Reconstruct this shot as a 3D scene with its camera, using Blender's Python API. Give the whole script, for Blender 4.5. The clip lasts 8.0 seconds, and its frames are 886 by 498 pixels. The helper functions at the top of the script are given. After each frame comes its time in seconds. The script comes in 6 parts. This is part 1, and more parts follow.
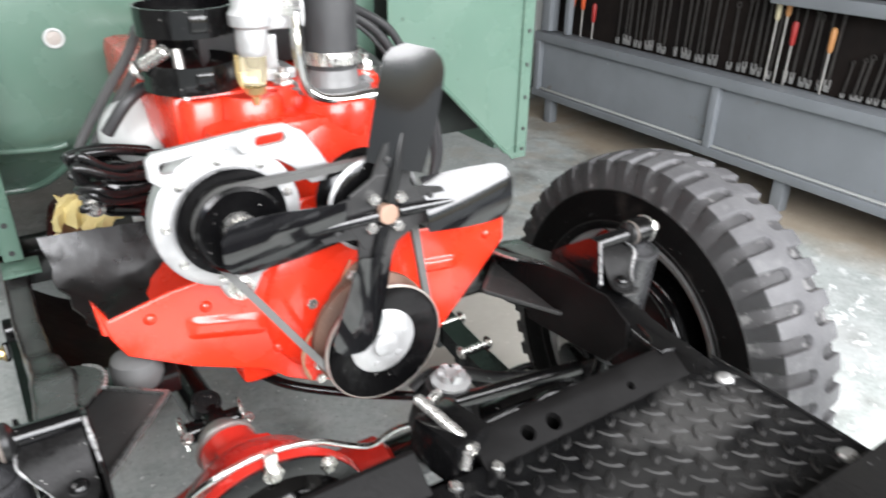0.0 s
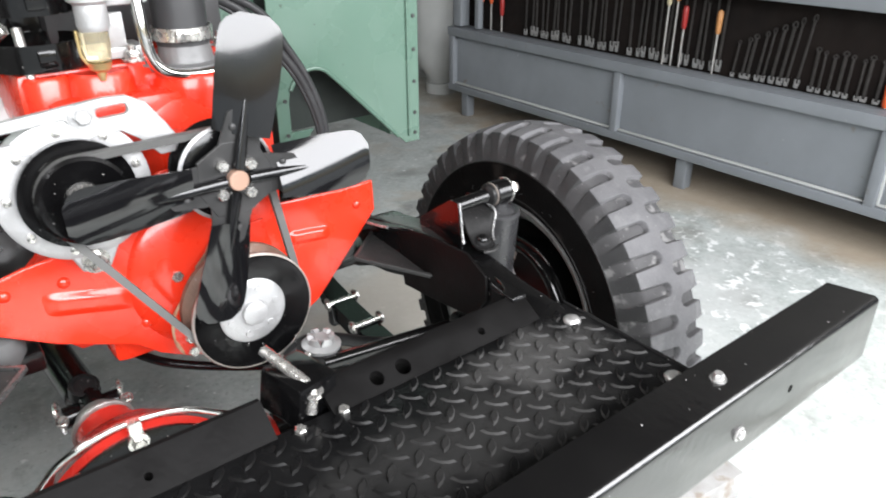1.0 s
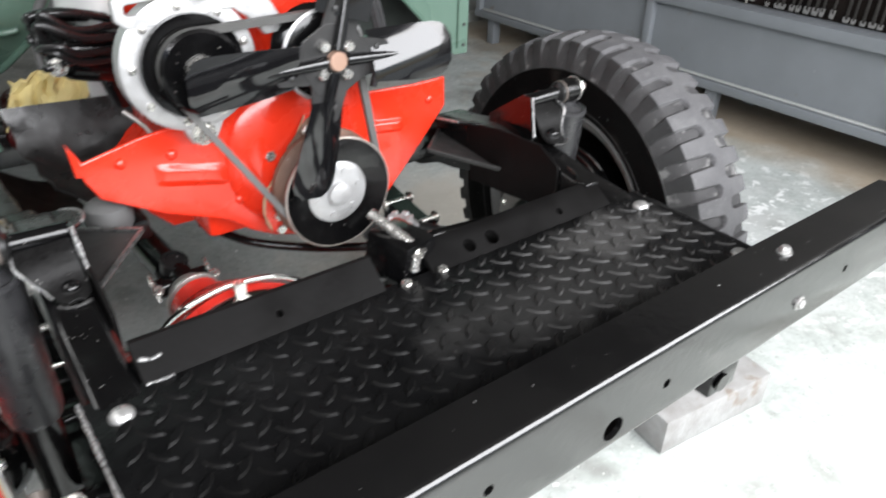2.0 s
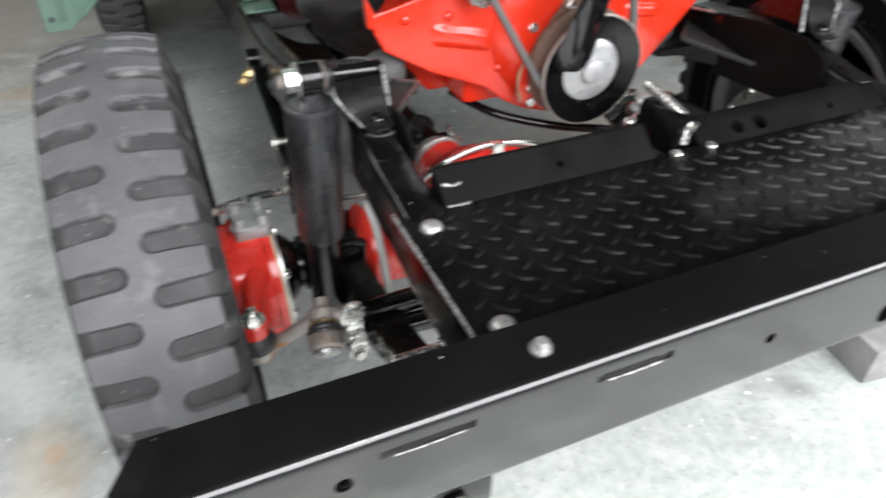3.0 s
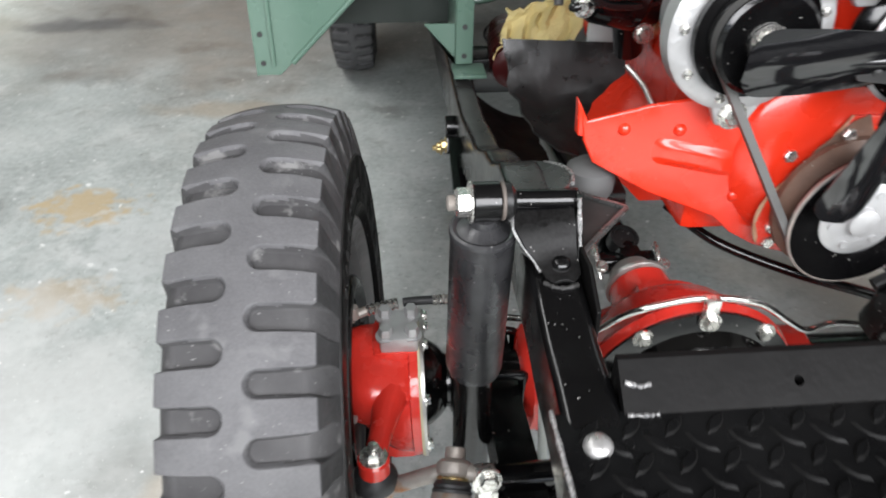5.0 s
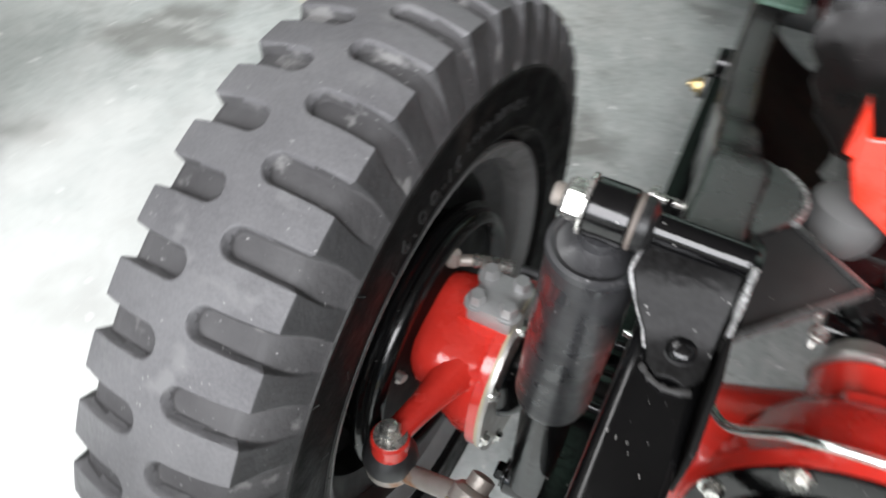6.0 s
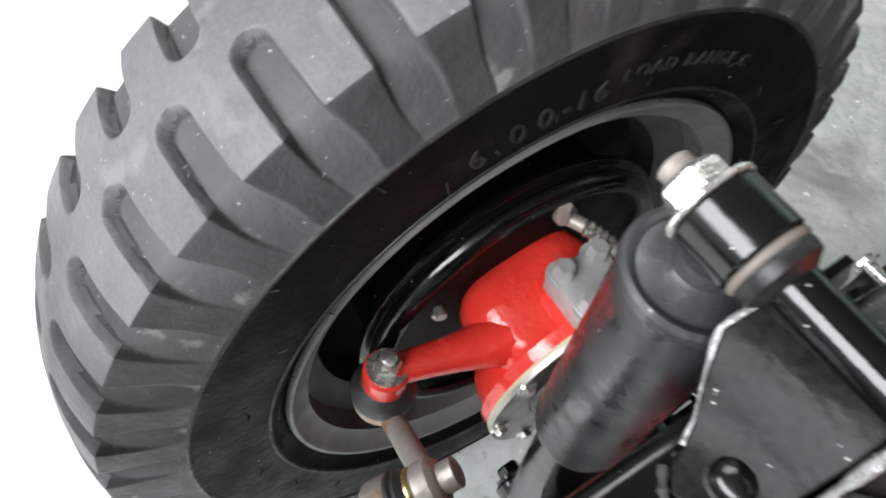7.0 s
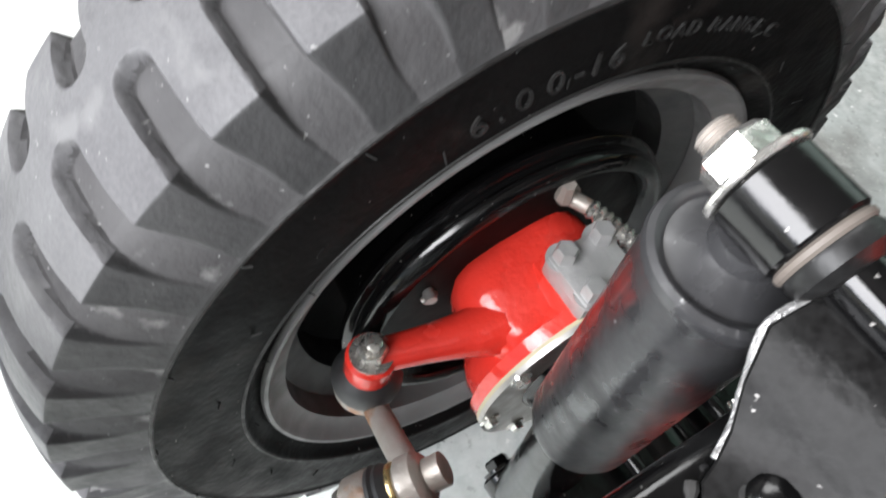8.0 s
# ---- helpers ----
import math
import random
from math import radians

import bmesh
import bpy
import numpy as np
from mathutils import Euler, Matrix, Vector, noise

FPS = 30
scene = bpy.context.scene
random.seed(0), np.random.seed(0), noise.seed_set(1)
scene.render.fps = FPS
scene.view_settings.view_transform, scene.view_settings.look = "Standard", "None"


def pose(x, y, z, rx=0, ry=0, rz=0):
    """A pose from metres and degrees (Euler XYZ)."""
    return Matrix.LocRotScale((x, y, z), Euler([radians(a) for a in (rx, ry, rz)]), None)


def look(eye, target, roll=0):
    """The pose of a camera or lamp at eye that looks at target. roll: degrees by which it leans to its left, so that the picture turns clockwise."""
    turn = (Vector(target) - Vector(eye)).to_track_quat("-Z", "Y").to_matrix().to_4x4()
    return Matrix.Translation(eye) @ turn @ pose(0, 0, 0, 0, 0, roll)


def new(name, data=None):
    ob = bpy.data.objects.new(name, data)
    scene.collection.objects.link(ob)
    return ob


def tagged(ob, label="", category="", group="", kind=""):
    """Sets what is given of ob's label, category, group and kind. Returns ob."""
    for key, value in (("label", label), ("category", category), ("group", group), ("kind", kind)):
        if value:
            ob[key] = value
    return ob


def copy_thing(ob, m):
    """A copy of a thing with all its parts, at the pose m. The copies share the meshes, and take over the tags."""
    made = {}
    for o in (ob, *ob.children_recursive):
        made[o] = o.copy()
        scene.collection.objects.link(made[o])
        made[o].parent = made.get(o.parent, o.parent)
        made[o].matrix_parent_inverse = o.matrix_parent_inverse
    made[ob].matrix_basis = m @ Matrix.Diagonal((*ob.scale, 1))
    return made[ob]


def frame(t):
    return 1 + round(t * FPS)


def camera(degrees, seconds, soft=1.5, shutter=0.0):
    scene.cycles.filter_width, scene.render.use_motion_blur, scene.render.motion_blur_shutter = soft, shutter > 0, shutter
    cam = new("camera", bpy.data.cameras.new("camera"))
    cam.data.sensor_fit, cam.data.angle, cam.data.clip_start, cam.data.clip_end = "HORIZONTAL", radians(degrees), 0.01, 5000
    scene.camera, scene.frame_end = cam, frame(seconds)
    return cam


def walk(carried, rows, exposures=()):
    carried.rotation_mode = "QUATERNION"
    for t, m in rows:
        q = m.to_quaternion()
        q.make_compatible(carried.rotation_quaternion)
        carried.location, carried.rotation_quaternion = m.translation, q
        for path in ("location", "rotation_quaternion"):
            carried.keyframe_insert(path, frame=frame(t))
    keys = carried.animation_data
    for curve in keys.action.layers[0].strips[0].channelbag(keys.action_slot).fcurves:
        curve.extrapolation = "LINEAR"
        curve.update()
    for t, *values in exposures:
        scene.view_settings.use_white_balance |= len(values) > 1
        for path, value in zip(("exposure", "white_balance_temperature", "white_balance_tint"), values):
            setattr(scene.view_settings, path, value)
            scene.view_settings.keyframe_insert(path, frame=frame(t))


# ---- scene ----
cam = camera(63.6, 8.0, soft=1.8, shutter=0.5)

PATH = [
    (0, (-0.322, -0.158, 1.135), (0.661, 1.33, 0.228), 1.0),
    (0.5, (-0.267, -0.249, 1.124), (0.765, 1.199, 0.208), -0.3),
    (1, (-0.261, -0.271, 1.101), (0.844, 1.137, 0.209), -0.2),
    (1.2, (-0.279, -0.276, 1.085), (0.843, 1.102, 0.168), 0.3),
    (2.3, (-0.451, -0.285, 1.054), (0.536, 1.078, -0.026), 2.0),
    (2.5, (-0.484, -0.287, 1.042), (0.435, 1.094, -0.075), 2.4),
    (3, (-0.5645, -0.283, 1.028), (0.093, 1.158, -0.1935), 1.1),
    (3.5, (-0.626, -0.2675, 1.0435), (-0.139, 1.2505, -0.1635), -0.7),
    (4, (-0.6345, -0.2545, 1.066), (-0.1935, 1.344, -0.0525), -0.5),
    (4.5, (-0.598, -0.209, 1.0715), (-0.222, 1.4455, 0.0125), -0.25),
    (4.7, (-0.5495, -0.1605, 1.056), (-0.268, 1.4845, -0.046), 0.0),
    (5.8, (-0.386, 0.089, 0.995), (-0.707, 1.504, -0.381), 4.9),
    (6, (-0.367, 0.137, 0.976), (-0.888, 1.394, -0.49), 5.2),
    (6.3, (-0.337, 0.215, 0.957), (-0.974, 1.135, -0.324), 7.8),
    (6.5, (-0.328, 0.251, 0.943), (-1.077, 1.245, -0.623), 9.5),
    (6.8, (-0.33, 0.262, 0.91), (-1.125, 1.097, -0.724), 12.1),
    (7, (-0.3445, 0.2613, 0.8834), (-1.1531, 1.07, -0.755), 14.3),
    (7.3, (-0.354, 0.2745, 0.86), (-1.1443, 1.0743, -0.792), 16.5),
    (7.5, (-0.3479, 0.2768, 0.8486), (-1.1044, 1.0721, -0.8205), 19.1),
    (7.8, (-0.3562, 0.2745, 0.8394), (-1.0988, 1.0685, -0.8265), 18.7),
    (8, (-0.3605, 0.273, 0.8486), (-1.1118, 1.0949, -0.8099), 18.0),
]
walk(cam, [(t, look(eye, target, roll)) for t, eye, target, roll in PATH],
     [(0.0, 0.38), (0.5, 0.24), (1.0, 0.16), (2.5, -0.18), (3.0, -0.29), (3.5, -0.35), (4.0, -0.26), (4.7, -0.12), (5.8, -0.02), (6.5, 0.1), (7.0, 0.28), (8.0, 0.46)])

# ---------------------------------------------------------------- world and lights
world = bpy.data.worlds.new("overcast_sky")
scene.world = world
world.use_nodes = True
sky = world.node_tree.nodes.new("ShaderNodeTexSky")
sky.sky_type, sky.sun_disc = "NISHITA", False
sky.sun_elevation, sky.sun_rotation = radians(56), radians(160)
background = world.node_tree.nodes["Background"]
background.inputs["Strength"].default_value = 0.12
world.node_tree.links.new(sky.outputs[0], background.inputs["Color"])

sun = new("sun", bpy.data.lights.new("sun", "SUN"))
sun.data.energy, sun.data.angle, sun.data.color = 5.0, radians(12), (1.0, 0.96, 0.9)
sun.matrix_world = look((1.3, -2.85, 4.4), (0.6, 0.0, 0.0))

# daylight of the open garage door
door_light = new("door_daylight", bpy.data.lights.new("door_daylight", "AREA"))
door_light.data.shape, door_light.data.size, door_light.data.size_y = "RECTANGLE", 5.0, 1.5
door_light.data.energy, door_light.data.color = 325, (0.98, 0.98, 1.0)
door_light.matrix_world = look((0.5, -1.55, 1.9), (0.5, 2.0, 0.7))


# overhead fill on the left, added without a roof light in view
left_fill = new("left_fill_light", bpy.data.lights.new("left_fill_light", "AREA"))
left_fill.data.shape, left_fill.data.size, left_fill.data.size_y = "RECTANGLE", 1.1, 3.4
left_fill.data.energy, left_fill.data.color = 75, (1.0, 0.99, 0.97)
left_fill.matrix_world = pose(-2.2, 1.7, 3.1)


# ---------------------------------------------------------------- geometry helpers
class Geo:
    """A growing list of vertices and faces."""

    def __init__(self):
        self.v, self.f = [], []

    def add(self, verts, faces):
        n = len(self.v)
        self.v += [tuple(p) for p in verts]
        self.f += [tuple(i + n for i in face) for face in faces]
        return self

    def box(self, c, s, m=None, ch=0.0):
        """A box with chamfered edges at c, of size s, turned by m."""
        hx, hy, hz = (a / 2 for a in s)
        m = m or Matrix.Identity(3)
        ch = min(ch, hx * 0.9, hy * 0.9, hz * 0.9)
        c = Vector(c)
        if ch <= 0:
            pts = [Vector((x, y, z)) for x in (-hx, hx) for y in (-hy, hy) for z in (-hz, hz)]
            return self.add([c + m @ p for p in pts], [(0, 1, 3, 2), (4, 6, 7, 5), (0, 4, 5, 1), (2, 3, 7, 6), (0, 2, 6, 4), (1, 5, 7, 3)])
        bm = bmesh.new()
        bmesh.ops.create_cube(bm, size=1.0)
        bmesh.ops.scale(bm, vec=s, verts=bm.verts)
        bmesh.ops.bevel(bm, geom=bm.edges[:], offset=ch, segments=2, profile=0.6, affect="EDGES")
        bm.verts.index_update()
        self.add([c + m @ p.co for p in bm.verts], [[p.index for p in face.verts] for face in bm.faces])
        bm.free()
        return self

    def lathe(self, origin, axis, profile, n=32, closed=False):
        """A body turned round axis at origin; profile: (along, radius)."""
        q = Vector(axis).normalized().to_track_quat("Z", "Y").to_matrix()
        o, k = Vector(origin), len(profile)
        pts = []
        for i in range(n):
            a = 2 * math.pi * i / n
            pts += [o + q @ Vector((r * math.cos(a), r * math.sin(a), h)) for h, r in profile]
        faces = []
        for i in range(n):
            j = (i + 1) % n
            for p in range(k if closed else k - 1):
                w = (p + 1) % k
                faces.append((i * k + p, j * k + p, j * k + w, i * k + w))
        if not closed:
            if profile[0][1] > 1e-6:
                faces.append(tuple(i * k for i in range(n))[::-1])
            if profile[-1][1] > 1e-6:
                faces.append(tuple(i * k + k - 1 for i in range(n)))
        return self.add(pts, faces)

    def cyl(self, a, b, r, r2=None, n=24, ch=0.0):
        a, b = Vector(a), Vector(b)
        h, r2 = (b - a).length, r if r2 is None else r2
        prof = [(0, r - ch), (ch, r), (h - ch, r2), (h, r2 - ch)] if ch else [(0, r), (h, r2)]
        return self.lathe(a, b - a, prof, n)

    def tube(self, pts, r, n=10, fine=6, wob=0.0):
        """A round bar or hose through the points, smoothed."""
        pts = [Vector(p) for p in pts]
        if fine > 1 and len(pts) > 2:
            out = []
            for i in range(len(pts) - 1):
                p0, p1, p2, p3 = pts[max(i - 1, 0)], pts[i], pts[i + 1], pts[min(i + 2, len(pts) - 1)]
                for s in range(fine):
                    t = s / fine
                    out.append(0.5 * (2 * p1 + (p2 - p0) * t + (2 * p0 - 5 * p1 + 4 * p2 - p3) * t * t + (3 * p1 - p0 - 3 * p2 + p3) * t ** 3))
            pts = out + [pts[-1]]
        verts, faces, side = [], [], None
        for i, p in enumerate(pts):
            d = (pts[min(i + 1, len(pts) - 1)] - pts[max(i - 1, 0)]).normalized()
            if side is None:
                side = d.orthogonal().normalized()
            side = (side - d * side.dot(d)).normalized()
            up = d.cross(side)
            k = r * (1 + wob * random.uniform(-1, 1))
            verts += [p + k * (math.cos(2 * math.pi * j / n) * side + math.sin(2 * math.pi * j / n) * up) for j in range(n)]
        for i in range(len(pts) - 1):
            for j in range(n):
                w = (j + 1) % n
                faces.append((i * n + j, i * n + w, (i + 1) * n + w, (i + 1) * n + j))
        faces += [tuple(range(n))[::-1], tuple((len(pts) - 1) * n + j for j in range(n))]
        return self.add(verts, faces)

    def prism(self, outline, vec):
        """A flat outline of 3D points, thickened along vec."""
        a = [Vector(p) for p in outline]
        b, n = [p + Vector(vec) for p in a], len(a)
        faces = [tuple(range(n))[::-1], tuple(range(n, 2 * n))] + [(i, (i + 1) % n, n + (i + 1) % n, n + i) for i in range(n)]
        return self.add(a + b, faces)

    def sheet(self, rows, thick, vec=None):
        """A curved sheet from a grid of points, with thickness along vec or along its own normals."""
        h, w = len(rows), len(rows[0])
        top = [[Vector(p) for p in row] for row in rows]
        low = []
        for i in range(h):
            line = []
            for j in range(w):
                if vec is not None:
                    nrm = Vector(vec)
                else:
                    du = top[i][min(j + 1, w - 1)] - top[i][max(j - 1, 0)]
                    dv = top[min(i + 1, h - 1)][j] - top[max(i - 1, 0)][j]
                    nrm = du.cross(dv).normalized()
                line.append(top[i][j] - nrm * thick)
            low.append(line)
        pts = [p for row in top for p in row] + [p for row in low for p in row]
        o, faces = h * w, []
        for i in range(h - 1):
            for j in range(w - 1):
                a, b, c, d = i * w + j, i * w + j + 1, (i + 1) * w + j + 1, (i + 1) * w + j
                faces += [(a, b, c, d), (o + d, o + c, o + b, o + a)]
        rim = [j for j in range(w)] + [i * w + w - 1 for i in range(1, h)] + [(h - 1) * w + j for j in range(w - 2, -1, -1)] + [i * w for i in range(h - 2, 0, -1)]
        for a, b in zip(rim, rim[1:] + rim[:1]):
            faces.append((b, a, o + a, o + b))
        return self.add(pts, faces)

    def ball(self, c, r, squash=(1, 1, 1), n=20, m=None, e=1.0):
        prof = [(-r * math.cos(math.pi * i / 12), r * math.sin(math.pi * i / 12)) for i in range(13)]
        start = len(self.v)
        self.lathe((0, 0, 0), (0, 0, 1), prof, n)
        m = m or Matrix.Identity(3)
        if e != 1.0:
            self.v[start:] = [tuple(math.copysign(abs(k / r) ** e * r, k) for k in p) for p in self.v[start:]]
        self.v[start:] = [tuple(Vector(c) + m @ Vector((x * squash[0], y * squash[1], z * squash[2]))) for x, y, z in self.v[start:]]
        return self

    def bolt(self, p, axis, r=0.008, h=0.007, washer=True, stud=0.0):
        """A hexagon head on a washer, with a threaded end where stud is given."""
        p, d = Vector(p), Vector(axis).normalized()
        if washer:
            self.cyl(p - d * 0.001, p + d * 0.0015, r * 1.45, n=18)
        self.lathe(p, d, [(0, r), (h * 0.8, r), (h, r * 0.82)], 6)
        if stud:
            self.lathe(p + d * h, d, [(0, r * 0.55), (stud * 0.9, r * 0.55), (stud, r * 0.42)], 10)
        return self

    def moved(self, m):
        """All points carried by the matrix m."""
        self.v = [tuple(m @ Vector(p)) for p in self.v]
        return self


def mesh_of(name, geo, material, angle=38):
    me = bpy.data.meshes.new(name)
    me.from_pydata(geo.v, [], geo.f)
    bm = bmesh.new()
    bm.from_mesh(me)
    bmesh.ops.recalc_face_normals(bm, faces=bm.faces)
    bm.to_mesh(me)
    bm.free()
    me.polygons.foreach_set("use_smooth", [True] * len(me.polygons))
    me.set_sharp_from_angle(angle=radians(angle))
    me.materials.append(material)
    return me


def place_of(ob):
    m = Matrix.Identity(4)
    while ob:
        m = ob.matrix_basis.copy() if ob.parent is None else ob.matrix_parent_inverse @ ob.matrix_basis
        return m if ob.parent is None else place_of(ob.parent) @ m
    return m


def part(name, geo, material, parent, label="", bevel=0.0, angle=38):
    """One mesh object under a thing or part; the points of geo are in the world."""
    ob = new(name, geo if isinstance(geo, bpy.types.Mesh) else mesh_of(name, geo, material, angle))
    if parent:
        ob.parent = parent
        ob.matrix_parent_inverse = place_of(parent).inverted()
    if bevel:
        mod = ob.modifiers.new("edges", "BEVEL")
        mod.width, mod.segments, mod.limit_method, mod.angle_limit = bevel, 2, "ANGLE", radians(40)
    return tagged(ob, label)


def thing(name, at, label, category, group="", kind=""):
    ob = new(name)
    ob.empty_display_size = 0.05
    ob.matrix_basis = pose(*at)
    return tagged(ob, label, category, group, kind)


def solid(name, geo, material, label, category, group="", kind="", bevel=0.0, angle=38):
    return tagged(part(name, geo, material, None, "", bevel, angle), label, category, group, kind)


def cut(name, geo, cutters, material):
    """The mesh of geo with the bodies of the cutters taken away."""
    base = bpy.data.objects.new(name, mesh_of(name, geo, material))
    scene.collection.objects.link(base)
    tools = []
    for c in cutters:
        tool = bpy.data.objects.new("cutter", mesh_of("cutter", c, material))
        scene.collection.objects.link(tool)
        mod = base.modifiers.new("hole", "BOOLEAN")
        mod.operation, mod.object, mod.solver = "DIFFERENCE", tool, "EXACT"
        tools.append(tool)
    bpy.context.view_layer.update()
    me = bpy.data.meshes.new_from_object(base.evaluated_get(bpy.context.evaluated_depsgraph_get()))
    for ob in (base, *tools):
        bpy.data.objects.remove(ob)
    me.polygons.foreach_set("use_smooth", [True] * len(me.polygons))
    me.set_sharp_from_angle(angle=radians(35))
    me.name = name
    return me


# ---------------------------------------------------------------- materials
def material(name, base, second=None, rough=0.5, metal=0.0, scale=8.0, mix=0.5, grain=0.0, grain_scale=300.0, bump=0.05, bump_scale=60.0,
             specks=None, speck_scale=220.0, speck_edge=0.7, rough_var=0.12, coat=0.0, gloss=0.5, spots=None, spot_scale=3.0, spot_edge=0.6, stretch=(1, 1, 1)):
    mat = bpy.data.materials.new(name)
    mat.use_nodes = True
    nt = mat.node_tree
    bsdf = nt.nodes["Principled BSDF"]
    coord = nt.nodes.new("ShaderNodeTexCoord")
    mapping = nt.nodes.new("ShaderNodeMapping")
    mapping.inputs["Scale"].default_value = stretch
    nt.links.new(coord.outputs["Object"], mapping.inputs["Vector"])

    def noisy(sc, detail=6.0, lo=0.35, hi=0.65):
        tex, ramp = nt.nodes.new("ShaderNodeTexNoise"), nt.nodes.new("ShaderNodeMapRange")
        tex.inputs["Scale"].default_value, tex.inputs["Detail"].default_value = sc, detail
        ramp.inputs["From Min"].default_value, ramp.inputs["From Max"].default_value = lo, hi
        nt.links.new(mapping.outputs[0], tex.inputs["Vector"])
        nt.links.new(tex.outputs["Fac"], ramp.inputs["Value"])
        return ramp.outputs[0]

    def blend(fac, a, b, amount=1.0):
        mixer = nt.nodes.new("ShaderNodeMix")
        mixer.data_type = "RGBA"
        if amount != 1.0:
            mul = nt.nodes.new("ShaderNodeMath")
            mul.operation = "MULTIPLY"
            mul.inputs[1].default_value = amount
            nt.links.new(fac, mul.inputs[0])
            fac = mul.outputs[0]
        nt.links.new(fac, mixer.inputs["Factor"])
        for value, slot in ((a, 6), (b, 7)):
            if isinstance(value, tuple):
                mixer.inputs[slot].default_value = (*value, 1)
            else:
                nt.links.new(value, mixer.inputs[slot])
        return mixer.outputs[2]

    second = second or tuple(c * 0.8 for c in base)
    col = blend(noisy(scale), base, second, mix)
    if grain:
        col = blend(noisy(grain_scale, 3.0), col, tuple(min(1, c * 1.6 + 0.02) for c in base), grain)
    if spots:
        col = blend(noisy(spot_scale, 8.0, spot_edge, spot_edge + 0.08), col, spots)
    if specks:
        col = blend(noisy(speck_scale, 2.0, speck_edge, speck_edge + 0.05), col, specks)
    nt.links.new(col, bsdf.inputs["Base Color"])
    rr = nt.nodes.new("ShaderNodeMapRange")
    rr.inputs["To Min"].default_value, rr.inputs["To Max"].default_value = max(0.03, rough - rough_var), min(1, rough + rough_var)
    nt.links.new(noisy(scale * 2.3), rr.inputs["Value"])
    nt.links.new(rr.outputs[0], bsdf.inputs["Roughness"])
    bsdf.inputs["Metallic"].default_value = metal
    bsdf.inputs["Specular IOR Level"].default_value = gloss
    bsdf.inputs["Coat Weight"].default_value = coat
    bsdf.inputs["Coat Roughness"].default_value = 0.12
    if bump:
        b = nt.nodes.new("ShaderNodeBump")
        b.inputs["Strength"].default_value, b.inputs["Distance"].default_value = bump, 0.004
        tex = nt.nodes.new("ShaderNodeTexNoise")
        tex.inputs["Scale"].default_value, tex.inputs["Detail"].default_value = bump_scale, 5.0
        nt.links.new(mapping.outputs[0], tex.inputs["Vector"])
        nt.links.new(tex.outputs["Fac"], b.inputs["Height"])
        nt.links.new(b.outputs[0], bsdf.inputs["Normal"])
    return mat


BLACK = material("black_gloss_paint", (0.002, 0.002, 0.0022), (0.0045, 0.0043, 0.0043), rough=0.16, bump=0.08, bump_scale=90, specks=(0.25, 0.24, 0.23), speck_edge=0.73, rough_var=0.1)


def dust_and_sheen(mat, colour, rough, amount, start):
    """Dust on what faces up, with the sheen of the tops put into its grey."""
    nt = mat.node_tree
    bsdf = nt.nodes["Principled BSDF"]
    geom, split, ramp, tex, tr, mul, mixer, mixr = (nt.nodes.new(k) for k in ("ShaderNodeNewGeometry", "ShaderNodeSeparateXYZ", "ShaderNodeMapRange", "ShaderNodeTexNoise", "ShaderNodeMapRange", "ShaderNodeMath", "ShaderNodeMix", "ShaderNodeMix"))
    nt.links.new(geom.outputs["Normal"], split.inputs[0])
    nt.links.new(split.outputs["Z"], ramp.inputs["Value"])
    ramp.inputs["From Min"].default_value, ramp.inputs["From Max"].default_value, ramp.inputs["To Max"].default_value = 0.75, 0.98, amount
    tex.inputs["Scale"].default_value, tex.inputs["Detail"].default_value = 9.0, 8.0
    tr.inputs["From Min"].default_value, tr.inputs["From Max"].default_value, tr.inputs["To Min"].default_value = 0.3, 0.6, 0.35
    place = nt.nodes.new("ShaderNodeTexCoord")
    nt.links.new(place.outputs["Object"], tex.inputs["Vector"])
    nt.links.new(tex.outputs["Fac"], tr.inputs["Value"])
    mul.operation = "MULTIPLY"
    where, reach, both = nt.nodes.new("ShaderNodeSeparateXYZ"), nt.nodes.new("ShaderNodeMapRange"), nt.nodes.new("ShaderNodeMath")
    both.operation = "MULTIPLY"
    nt.links.new(place.outputs["Object"], where.inputs[0])
    nt.links.new(where.outputs["Y"], reach.inputs["Value"])
    reach.inputs["From Min"].default_value, reach.inputs["From Max"].default_value = start, start + 0.08
    nt.links.new(reach.outputs[0], both.inputs[0])
    nt.links.new(tr.outputs[0], both.inputs[1])
    nt.links.new(ramp.outputs[0], mul.inputs[0])
    nt.links.new(both.outputs[0], mul.inputs[1])
    mixer.data_type = "RGBA"
    for mx, slot, name, value in ((mixer, (6, 7, 2), "Base Color", (*colour, 1)), (mixr, (2, 3, 0), "Roughness", rough)):
        nt.links.new(mul.outputs[0], mx.inputs["Factor"])
        nt.links.new(bsdf.inputs[name].links[0].from_socket, mx.inputs[slot[0]])
        mx.inputs[slot[1]].default_value = value
        nt.links.new(mx.outputs[slot[2]], bsdf.inputs[name])


